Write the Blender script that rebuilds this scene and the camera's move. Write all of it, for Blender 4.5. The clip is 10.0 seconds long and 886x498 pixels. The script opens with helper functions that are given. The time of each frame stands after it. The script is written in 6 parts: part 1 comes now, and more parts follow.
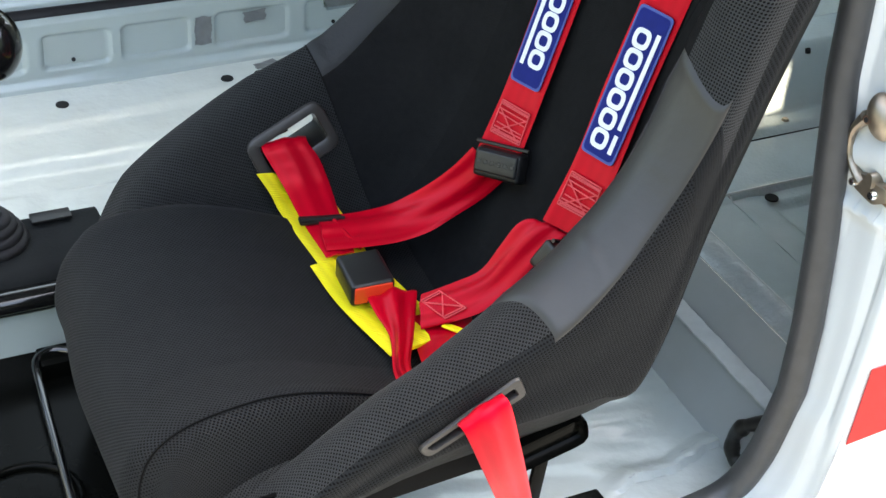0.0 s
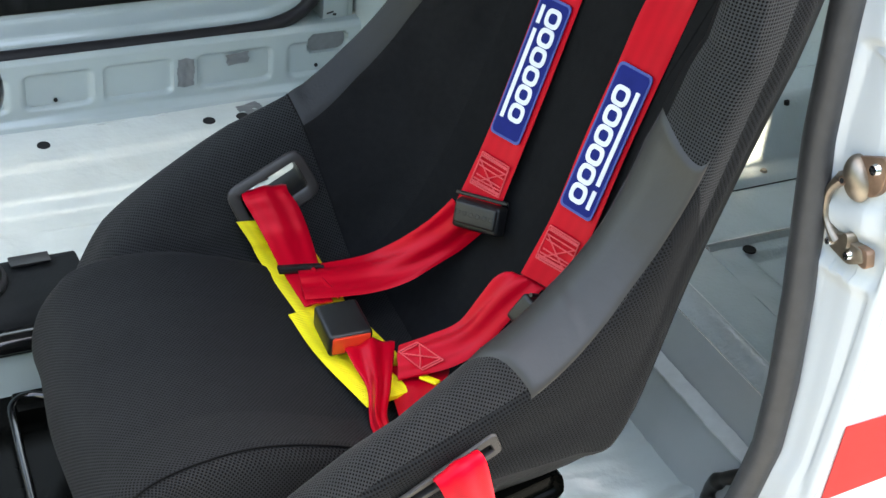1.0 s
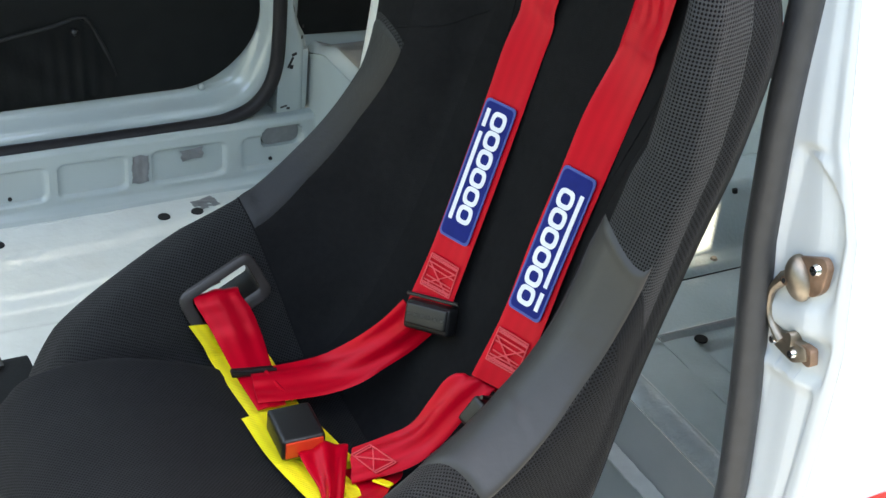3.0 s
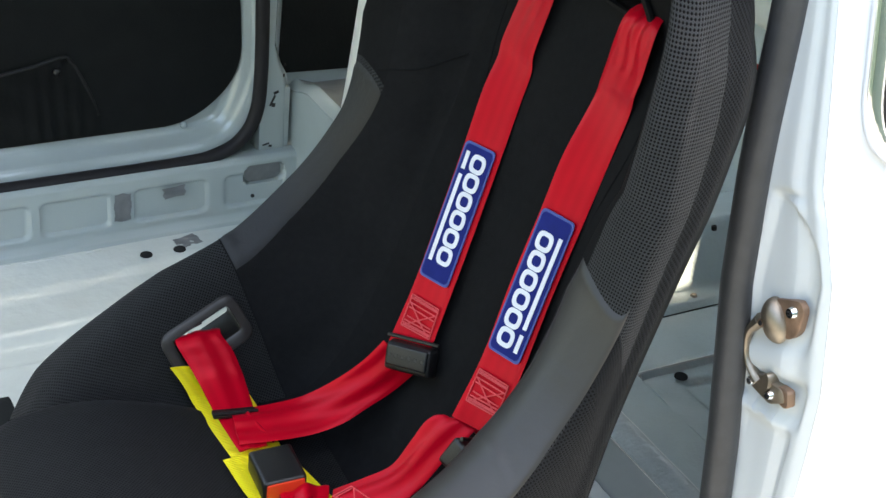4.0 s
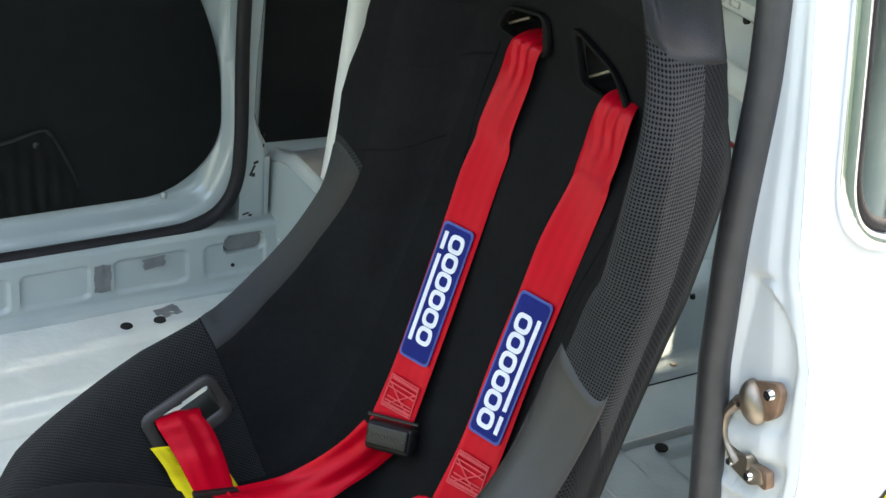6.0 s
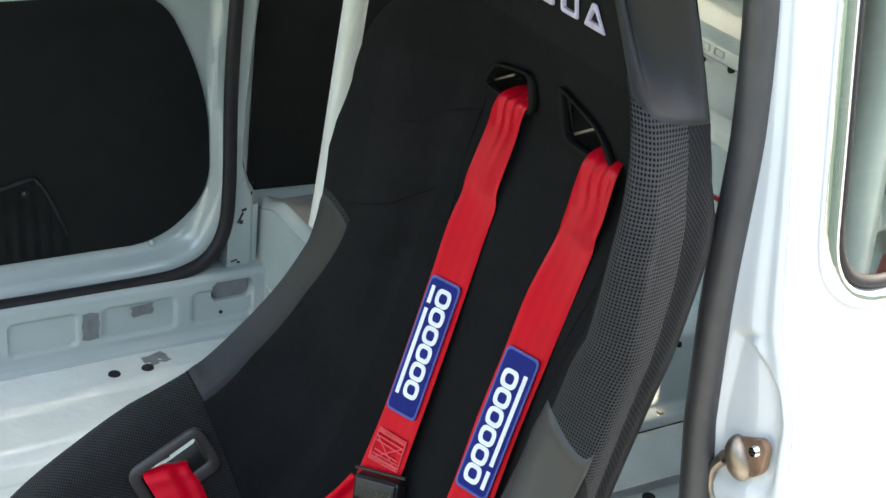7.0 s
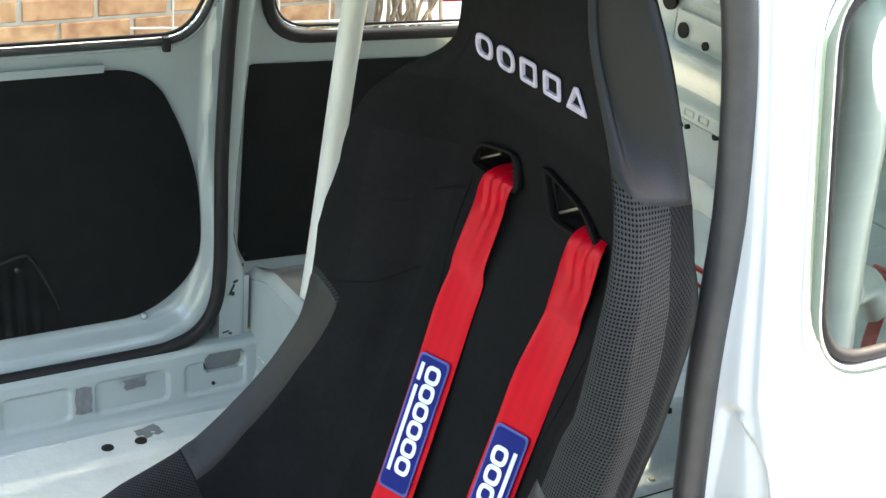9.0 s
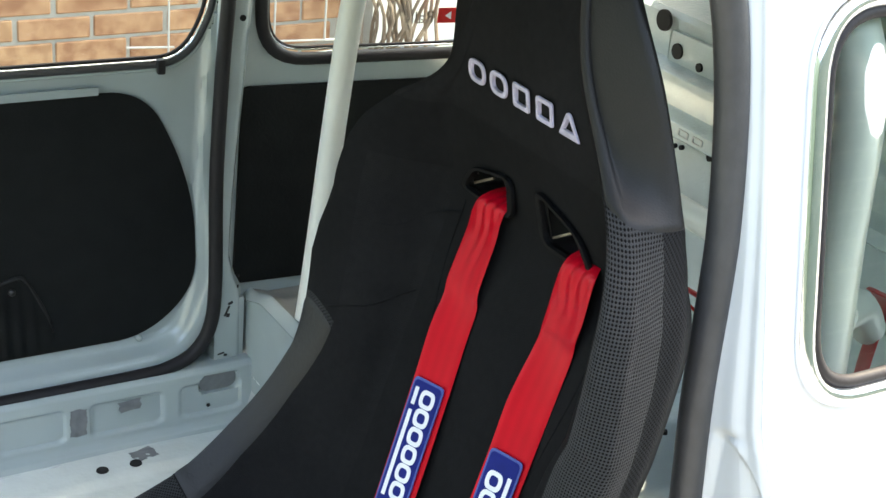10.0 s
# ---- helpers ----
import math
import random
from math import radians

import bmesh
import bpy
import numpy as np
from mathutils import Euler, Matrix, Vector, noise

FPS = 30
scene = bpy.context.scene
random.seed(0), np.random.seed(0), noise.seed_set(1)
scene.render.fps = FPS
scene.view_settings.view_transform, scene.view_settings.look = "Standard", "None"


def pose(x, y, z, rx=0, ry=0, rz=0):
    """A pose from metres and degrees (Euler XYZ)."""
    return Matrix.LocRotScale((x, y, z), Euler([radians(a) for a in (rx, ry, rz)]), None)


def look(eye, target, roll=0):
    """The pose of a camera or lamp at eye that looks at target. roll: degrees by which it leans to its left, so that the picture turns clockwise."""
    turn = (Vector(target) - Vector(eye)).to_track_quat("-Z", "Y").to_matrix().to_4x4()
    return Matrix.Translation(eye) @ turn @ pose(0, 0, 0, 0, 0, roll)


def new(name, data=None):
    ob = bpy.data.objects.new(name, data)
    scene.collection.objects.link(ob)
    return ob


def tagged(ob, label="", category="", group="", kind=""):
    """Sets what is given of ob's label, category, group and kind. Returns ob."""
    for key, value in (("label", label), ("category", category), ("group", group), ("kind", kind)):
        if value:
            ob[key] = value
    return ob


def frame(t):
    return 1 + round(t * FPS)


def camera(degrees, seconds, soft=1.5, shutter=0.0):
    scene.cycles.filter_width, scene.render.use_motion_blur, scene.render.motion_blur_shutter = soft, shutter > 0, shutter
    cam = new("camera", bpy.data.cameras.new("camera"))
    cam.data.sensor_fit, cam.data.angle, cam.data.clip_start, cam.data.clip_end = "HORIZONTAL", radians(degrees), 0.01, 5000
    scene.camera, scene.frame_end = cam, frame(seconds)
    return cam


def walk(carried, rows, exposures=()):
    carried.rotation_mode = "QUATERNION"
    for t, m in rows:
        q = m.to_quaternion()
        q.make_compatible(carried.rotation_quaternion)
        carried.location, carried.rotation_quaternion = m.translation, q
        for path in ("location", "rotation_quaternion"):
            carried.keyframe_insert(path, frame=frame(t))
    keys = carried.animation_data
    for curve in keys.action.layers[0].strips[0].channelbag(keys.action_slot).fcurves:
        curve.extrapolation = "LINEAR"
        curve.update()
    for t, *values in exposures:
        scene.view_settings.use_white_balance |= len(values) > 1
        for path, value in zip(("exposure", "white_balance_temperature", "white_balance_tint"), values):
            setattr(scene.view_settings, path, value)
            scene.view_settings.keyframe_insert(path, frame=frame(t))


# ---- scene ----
LENS = 33.06
# seconds, eye x y z, heading (degrees from straight across the car towards its tail), pitch, lean
ROWS = [
    (0.0, -0.5842, -1.1318, 1.1672, 28.962, -35.307, 5.692),
    (0.5, -0.5796, -1.1277, 1.1767, 29.283, -34.774, 6.109),
    (1.0, -0.5791, -1.1248, 1.1878, 29.651, -34.051, 6.792),
    (1.5, -0.5752, -1.1221, 1.1950, 30.068, -33.255, 6.874),
    (2.0, -0.5701, -1.1218, 1.2023, 30.441, -32.711, 6.778),
    (2.5, -0.5660, -1.1219, 1.2150, 30.607, -31.992, 6.493),
    (4.0, -0.5605, -1.1250, 1.2450, 31.359, -30.219, 6.366),
    (4.5, -0.5610, -1.1203, 1.2565, 31.562, -29.714, 6.494),
    (5.0, -0.5590, -1.1193, 1.2652, 31.778, -29.256, 6.360),
    (5.5, -0.5569, -1.1168, 1.2713, 31.826, -28.887, 6.211),
    (7.0, -0.5543, -1.1115, 1.3048, 32.274, -27.100, 6.242),
    (7.5, -0.5542, -1.1129, 1.3156, 32.276, -26.385, 6.194),
    (8.0, -0.5601, -1.1157, 1.3232, 32.242, -25.818, 6.100),
    (8.5, -0.5547, -1.1117, 1.3275, 32.196, -25.547, 5.823),
    (9.0, -0.5535, -1.1160, 1.3375, 32.317, -25.096, 5.396),
    (9.5, -0.5495, -1.1147, 1.3422, 32.315, -24.799, 5.361),
    (10.0, -0.5488, -1.1136, 1.3468, 32.376, -24.513, 5.275),
]
cam = camera(LENS, 10.0)


def gaze(x, y, z, yaw, pitch, lean):
    a, b = radians(yaw), radians(pitch)
    return look((x, y, z), (x + math.sin(a) * math.cos(b), y + math.cos(a) * math.cos(b), z + math.sin(b)), lean)


walk(cam, [(t, gaze(*row)) for t, *row in ROWS], exposures=[(0.0, 3.28, 8080, 6), (2.5, 3.24, 8080, 6), (4.0, 3.03, 8080, 6), (5.0, 3.02, 8080, 6), (5.5, 3.04, 8080, 6), (7.0, 3.20, 8080, 6), (7.5, 3.30, 8080, 6), (8.0, 3.45, 8080, 6), (8.5, 3.54, 8080, 6), (9.0, 3.44, 8080, 6), (9.5, 3.30, 8080, 6), (10.0, 3.19, 8080, 6)])


# ---- light ----
SUN_HEADING, SUN_HEIGHT = 81.0, 68.0   # the sun stands behind the tail
world = bpy.data.worlds.new("sky")
scene.world = world
world.use_nodes = True
_n, _l = world.node_tree.nodes, world.node_tree.links
_sky = _n.new("ShaderNodeTexSky")
_sky.sky_type, _sky.sun_disc = "NISHITA", False
_sky.sun_elevation, _sky.sun_rotation = radians(SUN_HEIGHT), radians(SUN_HEADING)
_sky.air_density, _sky.dust_density, _sky.ozone_density = 1.0, 2.5, 1.0
_l.new(_sky.outputs[0], _n["Background"].inputs[0])
_n["Background"].inputs[1].default_value = 0.17
sun = new("sun", bpy.data.lights.new("sun", "SUN"))
sun.data.energy, sun.data.angle, sun.data.color = 3.2, radians(0.6), (1.0, 0.95, 0.87)
_a, _e = radians(SUN_HEADING), radians(SUN_HEIGHT)
TO_SUN = Vector((math.sin(_a) * math.cos(_e), math.cos(_a) * math.cos(_e), math.sin(_e)))
sun.matrix_world = look(TO_SUN * 10, (0, 0, 0))


# ---- materials ----
def material(name, colour, rough=0.5, metal=0.0, vary=0.12, grain=40.0, bump=0.1, fine=400.0, coat=0.0, dirt=0.0, sheen=0.0, spec=0.5):
    """A painted, plastic or cloth surface: colour that varies at two scales, fine relief, optional dirt."""
    m = bpy.data.materials.new(name)
    m.use_nodes = True
    n, l = m.node_tree.nodes, m.node_tree.links
    b = n["Principled BSDF"]
    b.inputs["Roughness"].default_value, b.inputs["Metallic"].default_value = rough, metal
    b.inputs["Coat Weight"].default_value = coat
    b.inputs["Coat Roughness"].default_value = 0.08
    b.inputs["Sheen Weight"].default_value = sheen
    b.inputs["Specular IOR Level"].default_value = spec
    co = n.new("ShaderNodeTexCoord")
    big, small = n.new("ShaderNodeTexNoise"), n.new("ShaderNodeTexNoise")
    big.inputs["Scale"].default_value, small.inputs["Scale"].default_value = grain / 8, grain
    big.inputs["Detail"].default_value = small.inputs["Detail"].default_value = 4
    for t in (big, small):
        l.new(co.outputs["Object"], t.inputs["Vector"])
    add = n.new("ShaderNodeMath")
    add.operation = "ADD"
    l.new(big.outputs[0], add.inputs[0]), l.new(small.outputs[0], add.inputs[1])
    ramp = n.new("ShaderNodeMapRange")
    ramp.inputs[1].default_value, ramp.inputs[2].default_value = 0.6, 1.4
    ramp.inputs[3].default_value, ramp.inputs[4].default_value = 1 - vary, 1 + vary
    l.new(add.outputs[0], ramp.inputs[0])
    mul = n.new("ShaderNodeVectorMath")
    mul.operation = "SCALE"
    mul.inputs[0].default_value = colour
    l.new(ramp.outputs[0], mul.inputs["Scale"])
    last = mul.outputs[0]
    if dirt:
        d = n.new("ShaderNodeTexNoise")
        d.inputs["Scale"].default_value, d.inputs["Detail"].default_value = 9, 8
        l.new(co.outputs["Object"], d.inputs["Vector"])
        r = n.new("ShaderNodeMapRange")
        r.inputs[1].default_value, r.inputs[2].default_value = 0.58, 0.78
        r.inputs[4].default_value = dirt
        l.new(d.outputs[0], r.inputs[0])
        mix = n.new("ShaderNodeMix")
        mix.data_type = "RGBA"
        l.new(r.outputs[0], mix.inputs[0]), l.new(last, mix.inputs[6])
        mix.inputs[7].default_value = (0.30, 0.25, 0.20, 1)
        last = mix.outputs[2]
    l.new(last, b.inputs["Base Color"])
    if bump:
        f = n.new("ShaderNodeTexNoise")
        f.inputs["Scale"].default_value, f.inputs["Detail"].default_value = fine, 3
        l.new(co.outputs["Object"], f.inputs["Vector"])
        bp = n.new("ShaderNodeBump")
        bp.inputs["Strength"].default_value, bp.inputs["Distance"].default_value = bump, 0.002
        l.new(f.outputs[0], bp.inputs["Height"]), l.new(bp.outputs[0], b.inputs["Normal"])
    return m


def woven(name, thread, hole, pu, pv, rough=0.85, depth=0.6, sharp=0.25, sheen=0.05, bias=False):
    """A knitted cloth with rows of open holes, on UVs in metres; on the bias the rows run aslant."""
    m = material(name, thread, rough, 0, 0.15, 60, 0, sheen=sheen, spec=0.12)
    n, l = m.node_tree.nodes, m.node_tree.links
    b = n["Principled BSDF"]
    uv, sep = n.new("ShaderNodeUVMap"), n.new("ShaderNodeSeparateXYZ")
    l.new(uv.outputs[0], sep.inputs[0])
    waves, ways = [], [sep.outputs[0], sep.outputs[1]]
    if bias:
        for k, op in ((0, "ADD"), (1, "SUBTRACT")):
            q = n.new("ShaderNodeMath")
            q.operation = op
            l.new(sep.outputs[0], q.inputs[0]), l.new(sep.outputs[1], q.inputs[1])
            ways[k] = q.outputs[0]
        pu, pv = 1.35 * pu, 1.35 * pv
    for k, p in ((0, pu), (1, pv)):
        a, c = n.new("ShaderNodeMath"), n.new("ShaderNodeMath")
        a.operation, c.operation = "MULTIPLY", "COSINE"
        a.inputs[1].default_value = 2 * math.pi / p
        l.new(ways[k], a.inputs[0]), l.new(a.outputs[0], c.inputs[0])
        waves.append(c)
    prod = n.new("ShaderNodeMath")
    prod.operation = "ADD"
    l.new(waves[0].outputs[0], prod.inputs[0]), l.new(waves[1].outputs[0], prod.inputs[1])
    mask = n.new("ShaderNodeMapRange")
    mask.inputs[1].default_value, mask.inputs[2].default_value = 0.0, 3 * sharp
    l.new(prod.outputs[0], mask.inputs[0])
    mix = n.new("ShaderNodeMix")
    mix.data_type = "RGBA"
    mix.inputs[7].default_value = (*hole, 1)
    l.new(mask.outputs[0], mix.inputs[0])
    l.new(b.inputs["Base Color"].links[0].from_socket, mix.inputs[6])
    l.new(mix.outputs[2], b.inputs["Base Color"])
    bp = n.new("ShaderNodeBump")
    bp.invert = True
    bp.inputs["Strength"].default_value, bp.inputs["Distance"].default_value = depth, 0.0008
    l.new(mask.outputs[0], bp.inputs["Height"]), l.new(bp.outputs[0], b.inputs["Normal"])
    return m


def ribbed(name, colour, pitch, along=1, rough=0.5, depth=0.5, sheen=0.0, shade=0.75):
    """Webbing: ribs across one UV direction, in metres; colour stripes shade the other."""
    m = material(name, colour, rough, 0, 0.10, 30, 0, sheen=sheen)
    n, l = m.node_tree.nodes, m.node_tree.links
    b = n["Principled BSDF"]
    uv, sep = n.new("ShaderNodeUVMap"), n.new("ShaderNodeSeparateXYZ")
    l.new(uv.outputs[0], sep.inputs[0])
    outs = []
    for k, p in ((along, pitch), (1 - along, 0.0125)):
        a, c = n.new("ShaderNodeMath"), n.new("ShaderNodeMath")
        a.operation, c.operation = "MULTIPLY", "SINE"
        a.inputs[1].default_value = 2 * math.pi / p
        l.new(sep.outputs[k], a.inputs[0]), l.new(a.outputs[0], c.inputs[0])
        outs.append(c.outputs[0])
    bp = n.new("ShaderNodeBump")
    bp.inputs["Strength"].default_value, bp.inputs["Distance"].default_value = depth, 0.0005
    l.new(outs[0], bp.inputs["Height"]), l.new(bp.outputs[0], b.inputs["Normal"])
    # The ribs' light and shade are put into the colour as stripes.
    r = n.new("ShaderNodeMapRange")
    r.inputs[1].default_value, r.inputs[2].default_value = -1, 1
    r.inputs[3].default_value, r.inputs[4].default_value = shade, 1.1
    l.new(outs[1], r.inputs[0])
    mul = n.new("ShaderNodeVectorMath")
    mul.operation = "SCALE"
    l.new(b.inputs["Base Color"].links[0].from_socket, mul.inputs[0])
    l.new(r.outputs[0], mul.inputs["Scale"]), l.new(mul.outputs[0], b.inputs["Base Color"])
    return m


def glass(name, tint=(0.9, 0.95, 0.93)):
    m = bpy.data.materials.new(name)
    m.use_nodes = True
    n, l = m.node_tree.nodes, m.node_tree.links
    n.remove(n["Principled BSDF"])
    clear, gloss, mix, fres = (n.new("ShaderNodeBsdf" + k) if k in ("Transparent", "Glossy") else n.new(k) for k in ("Transparent", "Glossy", "ShaderNodeMixShader", "ShaderNodeFresnel"))
    clear.inputs[0].default_value = (*tint, 1)
    gloss.inputs["Roughness"].default_value = 0.02
    l.new(fres.outputs[0], mix.inputs[0]), l.new(clear.outputs[0], mix.inputs[1]), l.new(gloss.outputs[0], mix.inputs[2])
    l.new(mix.outputs[0], n["Material Output"].inputs[0])
    return m


PAINT_IN = material("pale_blue_grey_paint", (0.395, 0.450, 0.440), 0.22, 0, 0.06, 12, 0.05, 60, coat=0.8, dirt=0.10)
PAINT_FLOOR = material("scuffed_floor_paint", (0.605, 0.645, 0.615), 0.25, 0, 0.09, 18, 0.6, 70, coat=0.4, dirt=0.22)
PAINT_REAR = material("grey_satin_paint", (0.52, 0.585, 0.595), 0.20, 0, 0.09, 18, 0.5, 170, coat=0.4)
HAMMER = material("hammered_glossy_paint", (0.50, 0.53, 0.54), 0.16, 0, 0.12, 40, 1.0, 150, coat=0.6)
PAINT_HEEL = material("grey_heel_paint", (0.44, 0.46, 0.465), 0.38, 0, 0.06, 14, 0.15, 60, coat=0.2, dirt=0.1)
PAINT_OUT = material("white_body_paint", (0.80, 0.81, 0.82), 0.22, 0, 0.03, 8, 0.0, coat=0.5)
PAINT_JAMB = material("pale_jamb_paint", (0.62, 0.65, 0.66), 0.28, 0, 0.04, 10, 0.0, coat=0.4)
RED_PAINT = material("red_stripe_vinyl", (0.52, 0.012, 0.014), 0.4, 0, 0.05, 10, 0.0, spec=0.25)
# Lighter copy of the seal rubber; the doorway's light is put into its colour.
RUBBER_PALE = material("rubber_seal_lighter", (0.050, 0.050, 0.052), 0.45, 0, 0.2, 60, 0.15, 300)
RUBBER = material("black_rubber_seal", (0.017, 0.0155, 0.017), 0.55, 0, 0.2, 60, 0.2, 300, spec=0.3)
BLACK_CARD = material("black_vinyl_trim", (0.0112, 0.0120, 0.0120), 0.60, 0, 0.25, 25, 0.2, 260, spec=0.1)
POCKET_VINYL = material("glossy_black_vinyl", (0.0070, 0.0076, 0.0078), 0.30, 0, 0.2, 25, 0.25, 160, spec=0.14)
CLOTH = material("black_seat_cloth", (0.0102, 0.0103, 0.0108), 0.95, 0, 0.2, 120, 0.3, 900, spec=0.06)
# Same seat cloth, lightened: the sky light on the head is in its colour.
CLOTH_LIT = material("black_seat_cloth_lit", (0.0135, 0.0135, 0.0143), 0.95, 0, 0.2, 120, 0.3, 900, spec=0.05)
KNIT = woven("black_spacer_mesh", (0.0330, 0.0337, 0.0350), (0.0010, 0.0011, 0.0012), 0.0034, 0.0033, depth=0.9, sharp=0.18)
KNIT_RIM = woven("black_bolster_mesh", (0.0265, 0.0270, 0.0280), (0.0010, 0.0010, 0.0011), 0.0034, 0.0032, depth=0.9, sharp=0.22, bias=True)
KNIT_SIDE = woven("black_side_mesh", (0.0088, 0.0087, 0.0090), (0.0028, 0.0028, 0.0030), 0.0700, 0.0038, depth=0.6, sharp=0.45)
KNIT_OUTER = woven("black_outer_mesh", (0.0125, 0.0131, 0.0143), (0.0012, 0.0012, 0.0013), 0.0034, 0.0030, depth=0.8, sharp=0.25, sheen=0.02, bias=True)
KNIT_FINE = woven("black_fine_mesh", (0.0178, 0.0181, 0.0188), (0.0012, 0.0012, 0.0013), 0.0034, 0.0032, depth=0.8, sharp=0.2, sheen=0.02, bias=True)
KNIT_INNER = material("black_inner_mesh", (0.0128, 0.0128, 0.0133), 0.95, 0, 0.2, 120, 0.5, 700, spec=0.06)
VINYL = material("grey_black_vinyl", (0.0235, 0.0226, 0.0218), 0.46, 0, 0.08, 30, 0.3, 60)
# The wear pads' vinyl again, with the far side's shade put into the colour.
VINYL_SHADED = material("grey_vinyl_shaded", (0.0165, 0.0163, 0.0165), 0.55, 0, 0.08, 30, 0.3, 200, spec=0.35)
PLASTIC = material("black_plastic", (0.0095, 0.0092, 0.0092), 0.42, 0, 0.1, 60, 0.15, 600)
SATIN_BEZEL = material("dark_metal_bezel", (0.044, 0.040, 0.038), 0.42, 0.2, 0.15, 60, 0.1, 300)
BRACKET_BLACK = material("black_bracket_steel", (0.0022, 0.0022, 0.0024), 0.55, 0, 0.2, 40, 0.05, 60, spec=0.04)
BELT_BEZEL = material("black_moulded_bezel", (0.0050, 0.0050, 0.0053), 0.6, 0, 0.1, 60, 0.15, 600, spec=0.12)
MAT_BLACK = material("dark_rubber_mat", (0.0025, 0.0026, 0.0022), 0.25, 0, 0.2, 40, 0.05, 60, spec=0.05)
VINYL_HEAD = material("black_head_vinyl", (0.0150, 0.0149, 0.0152), 0.55, 0, 0.10, 30, 0.25, 500, spec=0.3)
GLOSS_BLACK = material("gloss_black_enamel", (0.006, 0.006, 0.006), 0.16, 0, 0.2, 40, 0.04, 60, coat=0.4)
RED_WEB = ribbed("red_webbing", (0.43, 0.0010, 0.012), 0.0022, 0, 0.34, 0.05, shade=1.0)
for socket, value in (("Specular IOR Level", 1.0), ("Specular Tint", (1.0, 0.10, 0.12, 1)), ("Sheen Weight", 0.22), ("Sheen Roughness", 0.35), ("Sheen Tint", (1.0, 0.05, 0.06, 1))):
    RED_WEB.node_tree.nodes["Principled BSDF"].inputs[socket].default_value = value
RED_THREAD = material("pink_thread", (0.70, 0.065, 0.075), 0.6, 0, 0.1, 80, 0.1)
YELLOW_WEB = ribbed("yellow_webbing", (0.95, 0.76, 0.014), 0.0027, 0, 0.6, 0.7, shade=0.97)
BADGE_BLUE = material("blue_woven_badge", (0.008, 0.017, 0.15), 0.7, 0, 0.12, 90, 0.2, 900, spec=0.15)
BADGE_EDGE = material("blue_badge_edging", (0.045, 0.075, 0.30), 0.6, 0, 0.12, 90, 0.2, 900)
BADGE_WHITE = material("white_woven_mark", (0.78, 0.79, 0.84), 0.6, 0, 0.05, 90, 0.2, 900)
LILAC_THREAD = material("pale_lilac_embroidery", (0.50, 0.47, 0.60), 0.5, 0, 0.2, 150, 0.4, 700)
ORANGE = material("orange_red_button", (0.80, 0.055, 0.02), 0.35, 0, 0.06, 30, 0.05)
STEEL = material("tarnished_plated_steel", (0.37, 0.315, 0.255), 0.48, 1.0, 0.3, 70, 0.2, 120)
RUST = material("rusty_orange_steel", (0.30, 0.19, 0.13), 0.5, 0.6, 0.35, 80, 0.3, 200)
CHROME = material("bright_chrome", (0.80, 0.81, 0.83), 0.10, 1.0, 0.04, 20, 0.0)
TUBE_PAINT = material("cream_white_cage_paint", (0.80, 0.79, 0.72), 0.35, 0, 0.05, 20, 0.05, 100)
DUCT_TAPE = material("grey_duct_tape", (0.20, 0.206, 0.21), 0.45, 0.2, 0.2, 60, 0.3, 120)
DARK_HOLE = material("dark_cavity", (0.008, 0.008, 0.009), 0.9, 0, 0.2, 30, 0)
CHIP = material("black_paint_chip", (0.015, 0.014, 0.014), 0.6, 0, 0.2, 60, 0)
BRICK = material("orange_brick", (0.52, 0.34, 0.22), 0.9, 0, 0.30, 24, 0.7, 70)
_n, _l = BRICK.node_tree.nodes, BRICK.node_tree.links
_info, _tone, _spot, _blot, _mix = (_n.new("ShaderNode" + k) for k in ("ObjectInfo", "ValToRGB", "TexNoise", "ValToRGB", "Mix"))
for _ramp, _stops in ((_tone, ((0.0, (0.27, 0.125, 0.068)), (0.5, (0.34, 0.168, 0.085)), (1.0, (0.40, 0.23, 0.12)))), (_blot, ((0.36, (0.17, 0.068, 0.040)), (0.62, (0.50, 0.31, 0.18))))):
    _e = _ramp.color_ramp.elements
    while len(_e) < len(_stops):
        _e.new(0.5)
    for _k, (_p, _c) in enumerate(_stops):
        _e[_k].position, _e[_k].color = _p, (*_c, 1)
_co = _n.new("ShaderNodeTexCoord")
_shift = _n.new("ShaderNodeVectorMath")
_l.new(_info.outputs["Random"], _tone.inputs[0])
_l.new(_co.outputs["Object"], _shift.inputs[0])
_l.new(_info.outputs["Location"], _shift.inputs[1])
_l.new(_shift.outputs[0], _spot.inputs["Vector"])
_spot.inputs["Scale"].default_value, _spot.inputs["Detail"].default_value = 21, 12
_l.new(_spot.outputs[0], _blot.inputs[0])
_mix.data_type = "RGBA"
_mix.inputs[0].default_value = 0.45
_l.new(_tone.outputs[0], _mix.inputs[6]), _l.new(_blot.outputs[0], _mix.inputs[7])
_l.new(_mix.outputs[2], _n["Principled BSDF"].inputs["Base Color"])
MORTAR = material("grey_mortar", (0.30, 0.28, 0.25), 0.95, 0, 0.15, 40, 0.5, 120)
RENDER_WALL = material("pale_rendered_wall", (0.78, 0.74, 0.66), 0.9, 0, 0.08, 10, 0.3, 80)
TRELLIS_WIRE = material("weathered_white_wire", (0.42, 0.40, 0.37), 0.6, 0, 0.15, 30, 0.1, 200)
BARK = material("dry_climber_stem", (0.17, 0.12, 0.085), 0.9, 0, 0.3, 40, 0.4, 90)
GREEN_BOARD = material("dark_green_boards", (0.06, 0.095, 0.075), 0.6, 0, 0.25, 12, 0.2, 80)
